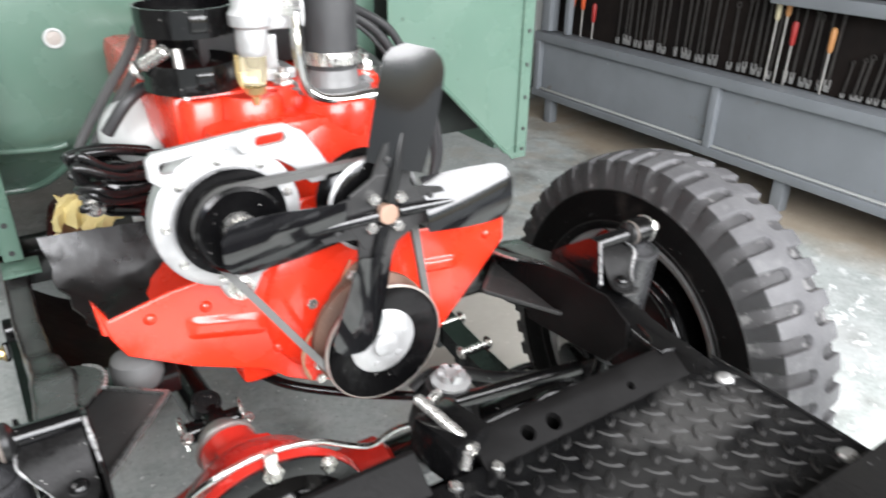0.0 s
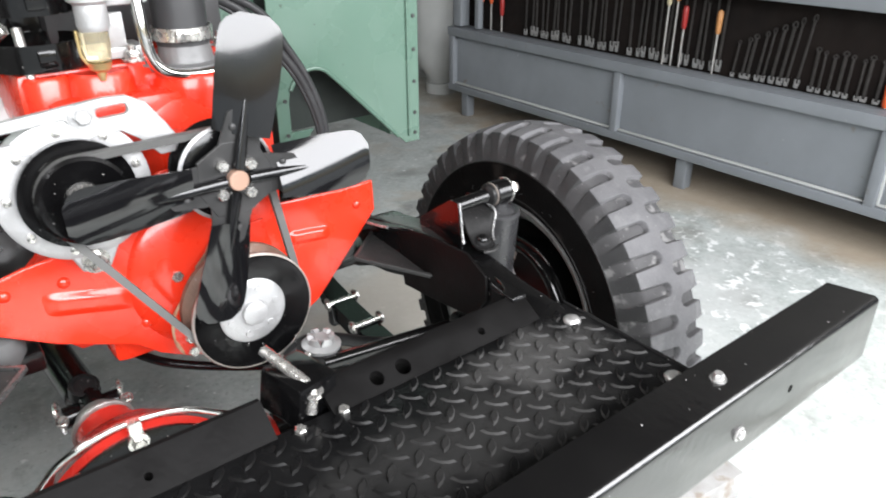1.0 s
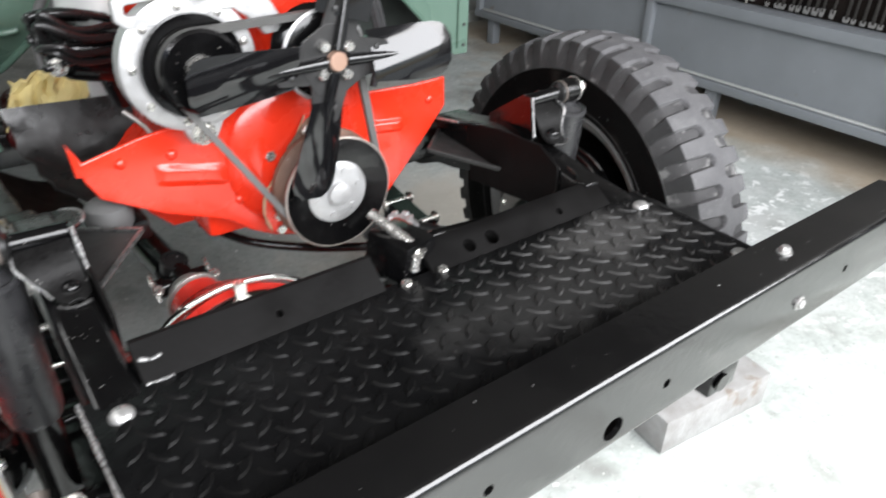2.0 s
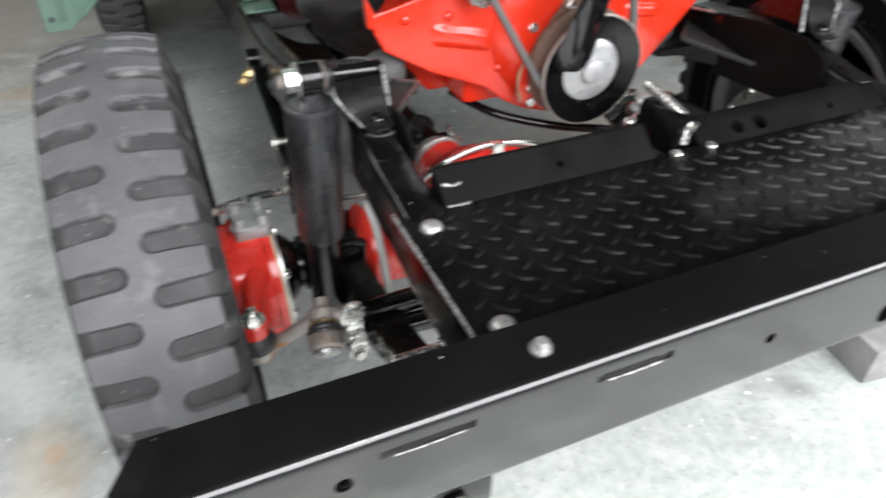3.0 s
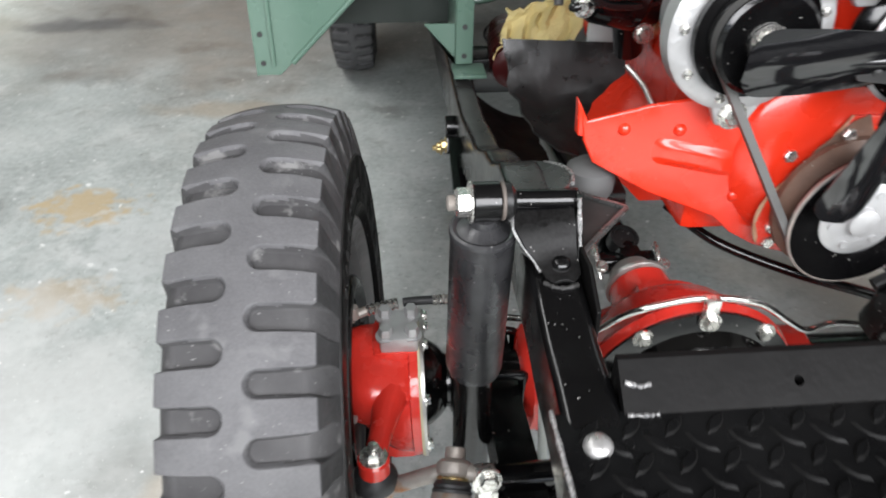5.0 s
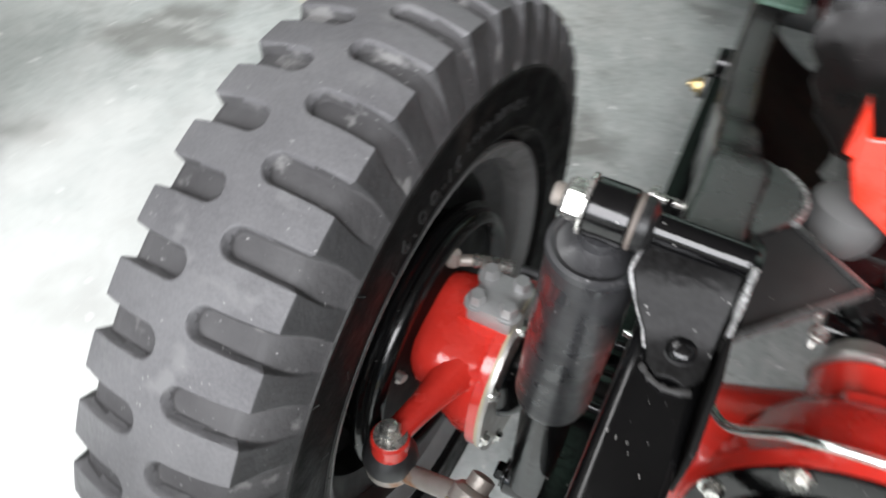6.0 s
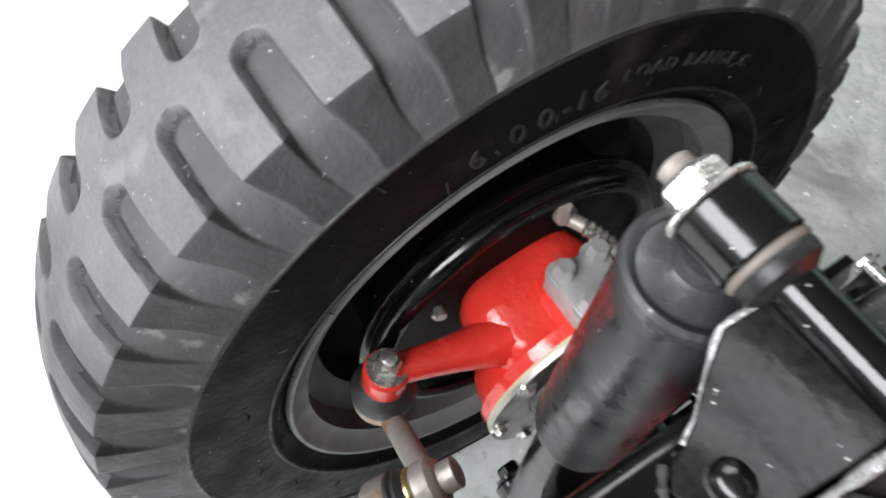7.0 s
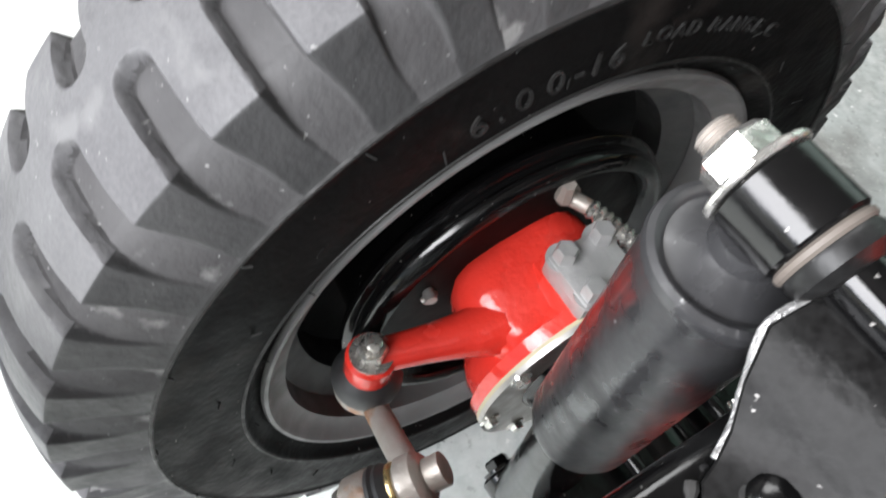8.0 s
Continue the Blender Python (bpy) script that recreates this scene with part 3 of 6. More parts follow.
# wheels
def tyre_mesh(name, count, gap, pitches=42):
    """A bar-tread tyre round the x axis: two staggered rows of round-ended grooves; count: steps round one bar, gap: steps across."""
    across = [0.0, 0.004] + [0.0065 + (0.0638 - 0.0065) * i / gap for i in range(gap + 1)]
    prof = [(x, 0.3568 - 0.0105 * (x / 0.0645) ** 2.2) for x in across]
    tread = len(prof)
    prof += [(0.0646, 0.346), (0.0652, 0.3448)]
    prof += [(0.0652 + 0.0114 * (i / 16) ** 0.9, 0.3448 - 0.0498 * i / 16) for i in range(1, 17)]
    side = len(prof)
    prof += [(0.077, 0.2945), (0.0776, 0.2938), (0.0777, 0.2925), (0.0771, 0.2915), (0.0775, 0.286), (0.0778, 0.276), (0.077, 0.262), (0.0762, 0.249), (0.0754, 0.2365), (0.0758, 0.235), (0.0752, 0.2335),
             (0.0732, 0.232), (0.07, 0.229), (0.0675, 0.2255), (0.065, 0.2195), (0.06, 0.214), (0.05, 0.206)]
    # the floor of a groove: under the tread, then in one bend down to the side wall
    def depth_at(x):
        return 0.0092 * min(1.0, (x - 0.004) / 0.014 + 0.6)
    floor, k = [], len(prof)
    xe = 0.05
    ze = 0.3568 - 0.0105 * (xe / 0.0645) ** 2.2 - 0.0092
    lengths = [0.0]
    bend = [i for i, (x, r) in enumerate(prof) if x > xe and i < side]
    for i in bend:
        lengths.append(lengths[-1] + math.hypot(prof[i][0] - prof[i - 1][0], prof[i][1] - prof[i - 1][1]))
    for i, (x, r) in enumerate(prof):
        if i in bend:
            t = lengths[bend.index(i) + 1] / lengths[-1]
            floor.append(tuple((1 - t) ** 2 * p0 + 2 * t * (1 - t) * p1 + t * t * p2 for p0, p1, p2 in ((xe, 0.0655, prof[side - 1][0]), (ze, 0.3425, prof[side - 1][1]))))
        elif i < tread:
            floor.append((x, r - depth_at(x)))
        else:
            floor.append((x, r))
    pitch = 2 * math.pi * 0.3568 / pitches
    steps = [i / count for i in range(count)]
    geo, slots = Geo(), []
    for sign, phase in ((1, 0.0), (-1, 0.5)):
        cut_rows, sunk = [], []
        for s in steps:
            off = abs(s - 0.5) * pitch
            row, low = [], []
            for i, ((x, r), (fx, fr)) in enumerate(zip(prof, floor)):
                wide = 0.0112 + 0.03 * max(0.0, x - 0.03) + 0.09 * max(0.0, 0.347 - r) - 0.16 * max(0.0, 0.318 - r)
                d = (math.hypot(off, x - 0.0195) if x < 0.0195 else off) - wide
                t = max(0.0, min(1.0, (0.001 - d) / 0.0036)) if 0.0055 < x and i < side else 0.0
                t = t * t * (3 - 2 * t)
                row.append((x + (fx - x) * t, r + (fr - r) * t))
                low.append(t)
            cut_rows.append(row)
            sunk.append(low)
        verts = []
        for p in range(pitches):
            for s, row in zip(steps, cut_rows):
                a = 2 * math.pi * (p + s + phase) / pitches
                ca, sa = math.cos(a), math.sin(a)
                verts += [(sign * xx, -rr * ca, rr * sa) for xx, rr in row]
        n, faces = pitches * len(steps), []
        for i in range(n):
            j = (i + 1) % n
            for q in range(k - 1):
                face = (i * k + q, j * k + q, j * k + q + 1, i * k + q + 1)
                faces.append(face if sign < 0 else face[::-1])
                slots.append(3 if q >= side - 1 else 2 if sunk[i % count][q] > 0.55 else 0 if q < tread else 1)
        geo.add(verts, faces)
    me = bpy.data.meshes.new(name)
    me.from_pydata(geo.v, [], geo.f)
    me.polygons.foreach_set("use_smooth", [True] * len(me.polygons))
    me.set_sharp_from_angle(angle=radians(42))
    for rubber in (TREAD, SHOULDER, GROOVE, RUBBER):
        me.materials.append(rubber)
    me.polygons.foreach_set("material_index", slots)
    return me


def letters(text, size, radius, start, x, spread):
    """Raised characters round the tyre's side wall."""
    geo = Geo()
    a = start
    wide = [{".": 0.45, "-": 0.6, "1": 0.5, " ": 0.6}.get(ch, 1.0) for ch in text]
    for i, ch in enumerate(text):
        if ch != " ":
            cu = bpy.data.curves.new("letter", "FONT")
            cu.body, cu.size, cu.extrude, cu.align_x = ch, size, 0.0016, "CENTER"
            ob = bpy.data.objects.new("letter", cu)
            me = bpy.data.meshes.new_from_object(ob)
            turn = Matrix.Rotation(a, 3, "X")
            pts = [turn @ Vector((x + p.co.z, -p.co.x * -1.0, radius + p.co.y)) for p in me.vertices]
            geo.add(pts, [tuple(f.vertices) for f in me.polygons])
            bpy.data.objects.remove(ob)
            bpy.data.curves.remove(cu)
            bpy.data.meshes.remove(me)
        a -= size * 0.5175 * (wide[i] + wide[min(i + 1, len(text) - 1)]) * spread / radius
    return geo


TYRE_MESH, FAR_TYRE_MESH, REAR_TYRE_MESH = tyre_mesh("tyre", 56, 54), tyre_mesh("tyre", 32, 30), tyre_mesh("tyre", 16, 14)
RIM_GEO = Geo().lathe((0, 0, 0), (1, 0, 0), [(0.063, 0.2235), (0.066, 0.222), (0.0665, 0.2185), (0.061, 0.2145), (0.056, 0.203), (0.035, 0.201), (0.022, 0.178), (-0.022, 0.178),
                                             (-0.035, 0.201), (-0.056, 0.203), (-0.061, 0.2145), (-0.0665, 0.2185), (-0.066, 0.222), (-0.063, 0.2235), (-0.053, 0.208), (-0.033, 0.206),
                                             (-0.02, 0.184), (0.02, 0.184), (0.033, 0.206), (0.053, 0.208)], 96, closed=True)
DISC_GEO = Geo().lathe((0, 0, 0), (1, 0, 0), [(-0.012, 0.178), (-0.02, 0.165), (-0.034, 0.14), (-0.042, 0.11), (-0.03, 0.09), (-0.03, 0.04), (-0.036, 0.04), (-0.037, 0.09),
                                              (-0.049, 0.11), (-0.041, 0.142), (-0.026, 0.168), (-0.018, 0.178)], 64, closed=True)
DRUM_GEO = Geo().lathe((0, 0, 0), (1, 0, 0), [(-0.028, 0.03), (-0.028, 0.118), (-0.02, 0.126), (0.03, 0.13), (0.036, 0.136), (0.04, 0.146), (0.045, 0.149), (0.0485, 0.1492), (0.0505, 0.147), (0.052, 0.1435), (0.0545, 0.143), (0.0575, 0.1452), (0.061, 0.1448), (0.0645, 0.1415), (0.067, 0.136), (0.0672, 0.1325), (0.065, 0.1295), (0.06, 0.1265), (0.046, 0.122), (0.046, 0.03)], 72, closed=True)
for part_of_rim in (RIM_GEO, DISC_GEO):
    part_of_rim.v = [(x, y * 0.978, z * 0.978) for x, y, z in part_of_rim.v]
RIM_MESH, DISC_MESH, DRUM_MESH = mesh_of("rim", RIM_GEO, RIM), mesh_of("wheel_disc", DISC_GEO, FLAT_BLACK), mesh_of("brake_drum", DRUM_GEO, BLACK)
EDGE_MESH = mesh_of("rim_edge", Geo().lathe((0, 0, 0), (1, 0, 0), [(h, r * 0.978) for h, r in [(0.0695, 0.2232), (0.0695, 0.2205), (0.0675, 0.218), (0.0618, 0.2135), (0.0568, 0.202), (0.036, 0.2), (0.036, 0.2007), (0.0565, 0.2027), (0.0608, 0.2145), (0.0662, 0.2188), (0.066, 0.2215), (0.064, 0.224), (0.0665, 0.2245)]], 96, closed=True), LIP)


hair = Geo()
for i in range(64):
    a, r = 2 * math.pi * (i + random.uniform(-0.2, 0.2)) / 64, (0.2285, 0.292, 0.252)[i % 3]
    x0 = 0.067 if r < 0.24 else 0.0755
    p = Vector((x0, -r * math.cos(a), r * math.sin(a)))
    hair.cyl(p, p + Vector((0.0045, random.uniform(-0.008, 0.008), random.uniform(-0.008, 0.008))), 0.0007, 0.0005, n=5)
HAIR_MESH = mesh_of("moulding_hairs", hair, WORN_RUBBER)
RIB_MESH = mesh_of("side_wall_rib", Geo().lathe((0, 0, 0), (1, 0, 0), [(0.0762, 0.2952), (0.0779, 0.2945), (0.0784, 0.2935), (0.0779, 0.2925), (0.0765, 0.2918)], 160, closed=True)
                   .lathe((0, 0, 0), (1, 0, 0), [(0.0745, 0.2372), (0.0762, 0.2364), (0.0766, 0.2352), (0.0758, 0.2342), (0.0745, 0.234)], 160, closed=True), WORN_RUBBER)


def hub(x, y, inward, turn=0.0, camber=0.0, lift=0.0):
    """The place of a wheel, its x axis to the vehicle's middle; turn: steering angle, camber: leaning outward."""
    return pose(x, y, AXLE_Z + lift) @ Matrix.Rotation(radians(turn) + (0 if inward > 0 else math.pi), 4, "Z") @ Matrix.Rotation(-radians(camber), 4, "Y")


HUBS = {-1: hub(-0.5894, 0.5543, 1, -2.37, 2.69), 1: hub(0.65, 0.593, -1, -2.6, 1.8, 0.011)}


def wheel(m, spin=0.0, text=False, rubber=TYRE_MESH):
    """A steel wheel at m, its x axis to the vehicle's middle."""
    rim = part("wheel", RIM_MESH, BLACK, None, "black steel wheel with bar-tread tyre")
    rim.parent, rim.matrix_parent_inverse, rim.matrix_basis = vehicle, place_of(vehicle).inverted(), m
    for name, me in (("tyre", rubber), ("wheel_disc", DISC_MESH), ("brake_drum", DRUM_MESH), ("rim_edge", EDGE_MESH), ("side_wall_rib", RIB_MESH)):
        ob = new(name, me)
        ob.parent = rim
        if name == "tyre":
            ob.matrix_basis = Matrix.Rotation(spin, 4, "X")
    hairs = new("moulding_hairs", HAIR_MESH)
    hairs.parent = rim
    tagged(hairs, kind="stuff")
    if text:
        for name, geo in (("size_lettering", letters("6.00-16", 0.022, 0.2475, radians(22.9), 0.0766, 0.79)), ("load_lettering", letters("LOAD RANGE C", 0.0135, 0.2565, radians(0.1), 0.0772, 0.795))):
            ob = new(name, mesh_of(name, geo, WORN_RUBBER))
            ob.parent = rim
            tagged(ob, "raised rubber lettering", kind="stuff")
    return rim


wheel(HUBS[-1], radians(-0.5), True)
wheel(HUBS[1], radians(7.3), rubber=FAR_TYRE_MESH)
wheel(hub(-0.575, AXLE_Y + 2.03, 1), radians(2.0), rubber=REAR_TYRE_MESH)
wheel(hub(0.605, AXLE_Y + 2.03, -1), radians(5.0), rubber=REAR_TYRE_MESH)


# chassis rails
def rail(sx):
    """A pressed rail: rises over the axle, falls again behind it."""
    line = [(0.06, 0.344, 0.53, 0.608), (0.2, 0.344, 0.534, 0.611), (0.32, 0.343, 0.55, 0.624), (0.42, 0.342, 0.563, 0.639), (0.52, 0.34, 0.56, 0.645), (0.62, 0.335, 0.543, 0.633),
            (0.72, 0.335, 0.51, 0.594), (0.82, 0.34, 0.475, 0.562), (0.95, 0.345, 0.46, 0.551), (1.1, 0.345, 0.455, 0.55), (2.2, 0.345, 0.455, 0.55), (3.1, 0.345, 0.455, 0.55)]
    geo, rows, w = Geo(), [], 0.031
    for i in range(len(line) - 1):
        a, b = line[i], line[i + 1]
        n = 5 if b[0] < 1.0 else 1
        for s in range(n):
            t = s / n
            t2 = t * t * (3 - 2 * t)
            rows.append((a[0] + (b[0] - a[0]) * t, *(a[q] + (b[q] - a[q]) * t2 for q in (1, 2, 3))))
    rows.append(line[-1])
    bend = [(0.0085 * (1 - math.cos(radians(a))), 0.0085 * (1 - math.sin(radians(a)))) for a in (0, 18, 36, 54, 72, 90)]
    pts, k = [], 16
    for y, x, lo, hi in rows:
        w = 0.031 - 0.012 * max(0.0, min(1.0, (y - 0.66) / 0.12))
        out = 0.0165 + 0.003 * max(0.0, min(1.0, (y - 0.5) / 0.15))
        for px, pz in [(-w, lo), (-w, lo + 0.006)] + [(-w + a, hi - b) for a, b in bend] + [(out - a, hi - b) for a, b in bend[::-1]] + [(out, lo + 0.006), (out - 0.006, lo)]:
            pts.append(((x + px) * sx, y, pz))
    faces = [tuple(range(k)), tuple((len(rows) - 1) * k + j for j in range(k))]
    for i in range(len(rows) - 1):
        for j in range(k):
            w2 = (j + 1) % k
            faces.append((i * k + j, i * k + w2, (i + 1) * k + w2, (i + 1) * k + j))
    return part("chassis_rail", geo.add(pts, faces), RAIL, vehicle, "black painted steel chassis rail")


rails = {sx: rail(sx) for sx in (-1, 1)}
part("crossmember", Geo().box((0, 1.25, 0.5), (0.66, 0.08, 0.07), ch=0.008), BLACK, vehicle)
part("crossmember", Geo().box((0, 2.9, 0.5), (0.66, 0.08, 0.07), ch=0.008), BLACK, vehicle)

# front bumper: a channel with holes and slots
BUMP_L, BUMP_R, B_TOP, B_LOW, B_DEEP = -0.657, 0.65, 0.645, 0.547, 0.06
t_ = 0.006
bump = Geo()
arc_b = [(0.008 - 0.008 * math.sin(radians(a)), B_TOP - 0.008 + 0.008 * math.cos(radians(a))) for a in range(0, 91, 15)]
prof_b = [(B_DEEP, B_TOP), *arc_b, (0.0, B_LOW + 0.01), (0.003, B_LOW + 0.003), (0.01, B_LOW), (B_DEEP, B_LOW),
          (B_DEEP, B_LOW + t_), (0.012, B_LOW + t_), (t_, B_LOW + 0.012), (t_, B_TOP - 0.012), (0.012, B_TOP - t_), (B_DEEP, B_TOP - t_)]
pl = [(BUMP_L + 0.55 * y, y, z) for y, z in prof_b]
pr = [(BUMP_R - 0.25 * y, y, z) for y, z in prof_b]
n_ = len(prof_b)
bump.add(pl + pr, [tuple(range(n_)), tuple(range(n_, 2 * n_))[::-1]] + [(i, n_ + i, n_ + (i + 1) % n_, (i + 1) % n_) for i in range(n_)])
holes = [Geo().cyl((x, -0.02, z), (x, 0.03, z), r, n=20) for x, z, r in ((-0.127, 0.6, 0.0055), (0.103, 0.593, 0.0055), (0.028, 0.576, 0.0135), (-0.505, 0.608, 0.007), (0.45, 0.598, 0.005))]
for x0, x1, z in ((-0.479, -0.407, 0.626), (-0.306, -0.236, 0.626)):
    holes.append(Geo().box(((x0 + x1) / 2, -0.01, z), (x1 - x0, 0.025, 0.008)))
bumper = part("front_bumper", cut("front_bumper", bump, holes, BUMPER), BUMPER, vehicle, "black steel channel front bumper")
for x0, x1 in ((-0.468, -0.416), (-0.296, -0.246)):
    part("bare_slot_edge", Geo().tube([(x0, -0.0004, 0.6218), (x0 + 0.4 * (x1 - x0), -0.0006, 0.6214), (x1, -0.0004, 0.6219)], 0.0006, n=6, wob=0.6), WELD, bumper, "chipped bright slot edge")
for x in (-0.34, 0.34):
    part("bolt", Geo().bolt((x, 0.03, B_TOP), (0, 0, 1), 0.0062, 0.008), BOLT_DULL, bumper)
part("bolt", Geo().bolt((0.348, 0.0, 0.588), (0, -1, 0), 0.0062, 0.006), BOLT_DULL, bumper)
for x in (0.23, -0.41):
    part("tow_lug", Geo().box((x, 0.03, 0.53), (0.05, 0.05, 0.036), ch=0.004).cyl((x - 0.01, 0.003, 0.532), (x - 0.01, 0.0, 0.532), 0.011), BLACK, bumper)

# tread plate between the rails
plate_geo = Geo().box((0, 0.162, 0.614), (0.735, 0.215, 0.005), ch=0.001)
pattern, edges = Geo(), Geo()
cell = 0.02277
for iu in range(-27, 28):
    for iv in range(-27, 28):
        cx, cy = (iu - iv) * cell * 0.7071 - 0.005, 0.171 + (iu + iv) * cell * 0.7071
        if abs(cx) > 0.352 or not 0.062 < cy < 0.262:
            continue
        a = radians(45 if (iu + iv) % 2 else -45)
        d, s = Vector((math.cos(a), math.sin(a), 0)), Vector((-math.sin(a), math.cos(a), 0))
        c = Vector((cx, cy, 0.6163))
        up = Vector((0, 0, 0.0026))
        L, W = 0.0144, 0.0047
        ring = [c - d * L, c - d * L * 0.5 - s * W * 0.8, c - s * W, c + d * L * 0.5 - s * W * 0.8, c + d * L, c + d * L * 0.5 + s * W * 0.8, c + s * W, c - d * L * 0.5 + s * W * 0.8]
        top = [c + (p - c) * 0.74 + up for p in ring]
        edges.add(ring + top, [(i, (i + 1) % 8, 8 + (i + 1) % 8, 8 + i) for i in range(8)])
        crown = c + up * 0.9
        pattern.add(top + [crown], [(i, (i + 1) % 8, 8) for i in range(8)])
plate = part("tread_plate", plate_geo, PLATE, vehicle, "dusty black raised-pattern tread plate", angle=25)
tagged(part("tread_pattern", pattern, PLATE, plate, "worn raised lozenges", angle=25), kind="stuff")
tagged(part("tread_edges", edges, PLATE_TOP, plate, "dusty lozenge edges, their highlight in the colour", angle=25), kind="stuff")
for x, y in ((-0.34, 0.087), (0.34, 0.08), (-0.34, 0.237), (0.34, 0.232)):
    part("plate_bolt", Geo().lathe((x, y, 0.6165), (0, 0, 1), [(0, 0.0112), (0.002, 0.0112), (0.005, 0.0094), (0.0072, 0.0055), (0.008, 0.0)], 20), BOLT_DULL, plate, "domed zinc bolt head")
part("weld_bead", Geo().tube([(-0.3675, 0.055, 0.6165), (-0.3675, 0.12, 0.6165), (-0.3675, 0.2, 0.6165), (-0.3675, 0.272, 0.617)], 0.002, n=8, wob=0.3), WELD, plate, "weld seam with its highlight in the colour")
part("weld_bead", Geo().tube([(0.3675, 0.055, 0.6165), (0.3675, 0.16, 0.6165), (0.3675, 0.272, 0.617)], 0.002, n=8, wob=0.3), BLACK_DUST, plate)

# front crossmember behind the plate
xm = part("crossmember", cut("crossmember", Geo().prism([(-0.312, 0.262, 0.615), (-0.312, 0.298, 0.642), (-0.312, 0.304, 0.642), (-0.312, 0.304, 0.545), (-0.312, 0.298, 0.545), (-0.312, 0.296, 0.63), (-0.312, 0.264, 0.606)], (0.262, 0, 0)),
                              [Geo().cyl((-0.17, 0.27, 0.65), (-0.17, 0.29, 0.6), 0.004, n=16)], FLAT_BLACK), FLAT_BLACK, vehicle, "black folded front crossmember")
part("crossmember_wing", cut("crossmember_wing", Geo().prism([(0.012, 0.26, 0.617), (0.012, 0.294, 0.638), (0.012, 0.3, 0.638), (0.012, 0.3, 0.545), (0.012, 0.294, 0.545), (0.012, 0.292, 0.628), (0.012, 0.262, 0.609)], (0.3, 0, 0)),
                             [Geo().cyl((x, 0.268, 0.65), (x, 0.282, 0.6), r, n=20) for x, r in ((0.11, 0.0095), (0.075, 0.0085), (0.226, 0.005))], FLAT_BLACK), FLAT_BLACK, xm)

shape = [(0.314, 0.288), (0.314, 0.352), (0.307, 0.33), (0.3, 0.316), (0.29, 0.308), (0.29, 0.288)]
part("corner_gusset", Geo().prism([(x, y, 0.6405) for x, y in shape], (0, 0, -0.006)), BLACK, xm, bevel=0.0015)
# two bright flakes on the left corner
for pts_w in ([(-0.309, 0.283, 0.6325), (-0.298, 0.28, 0.6305), (-0.289, 0.281, 0.6315)], [(-0.31, 0.2635, 0.6175), (-0.297, 0.262, 0.6178), (-0.286, 0.2625, 0.6175)]):
    part("weld_bead", Geo().tube(pts_w, 0.0016, n=8, wob=0.4), WELD, xm, "bright flake on the corner")
# plate added below the holes, hides the lit floor behind them
part("hole_backing", Geo().box((0.0, 0.276, 0.59), (0.62, 0.04, 0.004), ch=0.001), BLACK, xm)

# steering pivot on the crossmember
pivot = part("steering_pivot", Geo().box((-0.005, 0.305, 0.632), (0.055, 0.06, 0.05), Euler((0.1, 0.1, 0.3)).to_matrix(), ch=0.006), BLACK, vehicle, "black steering pivot block")
part("pivot_base", Geo().lathe((0.106, 0.478, 0.48), (0.02, -0.05, 1), [(0, 0.05), (0.03, 0.044), (0.045, 0.034), (0.066, 0.03)], 24), BLACK_DUST, pivot)
cap = Geo()
ring_n = [(0.0, 0.026), (0.006, 0.027), (0.009, 0.022), (0.01, 0.019), (0.02, 0.0185), (0.021, 0.014), (0.018, 0.01)]
pts_n = []
for i in range(24):
    a = 2 * math.pi * i / 24
    for h, r in ring_n:
        notch = 0.45 if h > 0.012 and i % 4 == 0 else 1.0
        pts_n.append((0.113 + r * math.cos(a), 0.476 + r * math.sin(a), 0.532 + h * notch - 0.05 * r * math.cos(a)))
kn = len(ring_n)
cap.add(pts_n, [(kn * i + p, kn * ((i + 1) % 24) + p, kn * ((i + 1) % 24) + p + 1, kn * i + p + 1) for i in range(24) for p in range(kn - 1)] + [tuple(kn * i + kn - 1 for i in range(24)), tuple(kn * i for i in range(24))])
part("castle_nut", cap.moved(Matrix.Translation((0, 0, 0.012))), ALLOY, pivot)
part("relay_arm", Geo().tube([(0.1, 0.45, 0.535), (0.2, 0.44, 0.53), (0.3, 0.43, 0.525)], 0.011).tube([(0.1, 0.47, 0.51), (0.03, 0.41, 0.53), (-0.005, 0.34, 0.59)], 0.014), BLACK, pivot)
part("clamp_pin", Geo().tube([(-0.027, 0.332, 0.676), (-0.012, 0.3, 0.66), (-0.004, 0.283, 0.65), (-0.003, 0.277, 0.643), (-0.008, 0.272, 0.622)], 0.0062, n=12).bolt((-0.002, 0.276, 0.643), (0.1, -0.3, -1), 0.008, 0.008), ZINC, pivot)
for x in (-0.028, 0.022):
    part("clamp_bolt", Geo().bolt((x, 0.258, 0.6175), (0, -0.2, 1), 0.0065, 0.006, False), ZINC, pivot)
part("grease_fitting", Geo().cyl((0.062, 0.452, 0.548), (0.085, 0.462, 0.55), 0.006).ball((0.06, 0.451, 0.548), 0.009), ZINC, pivot)


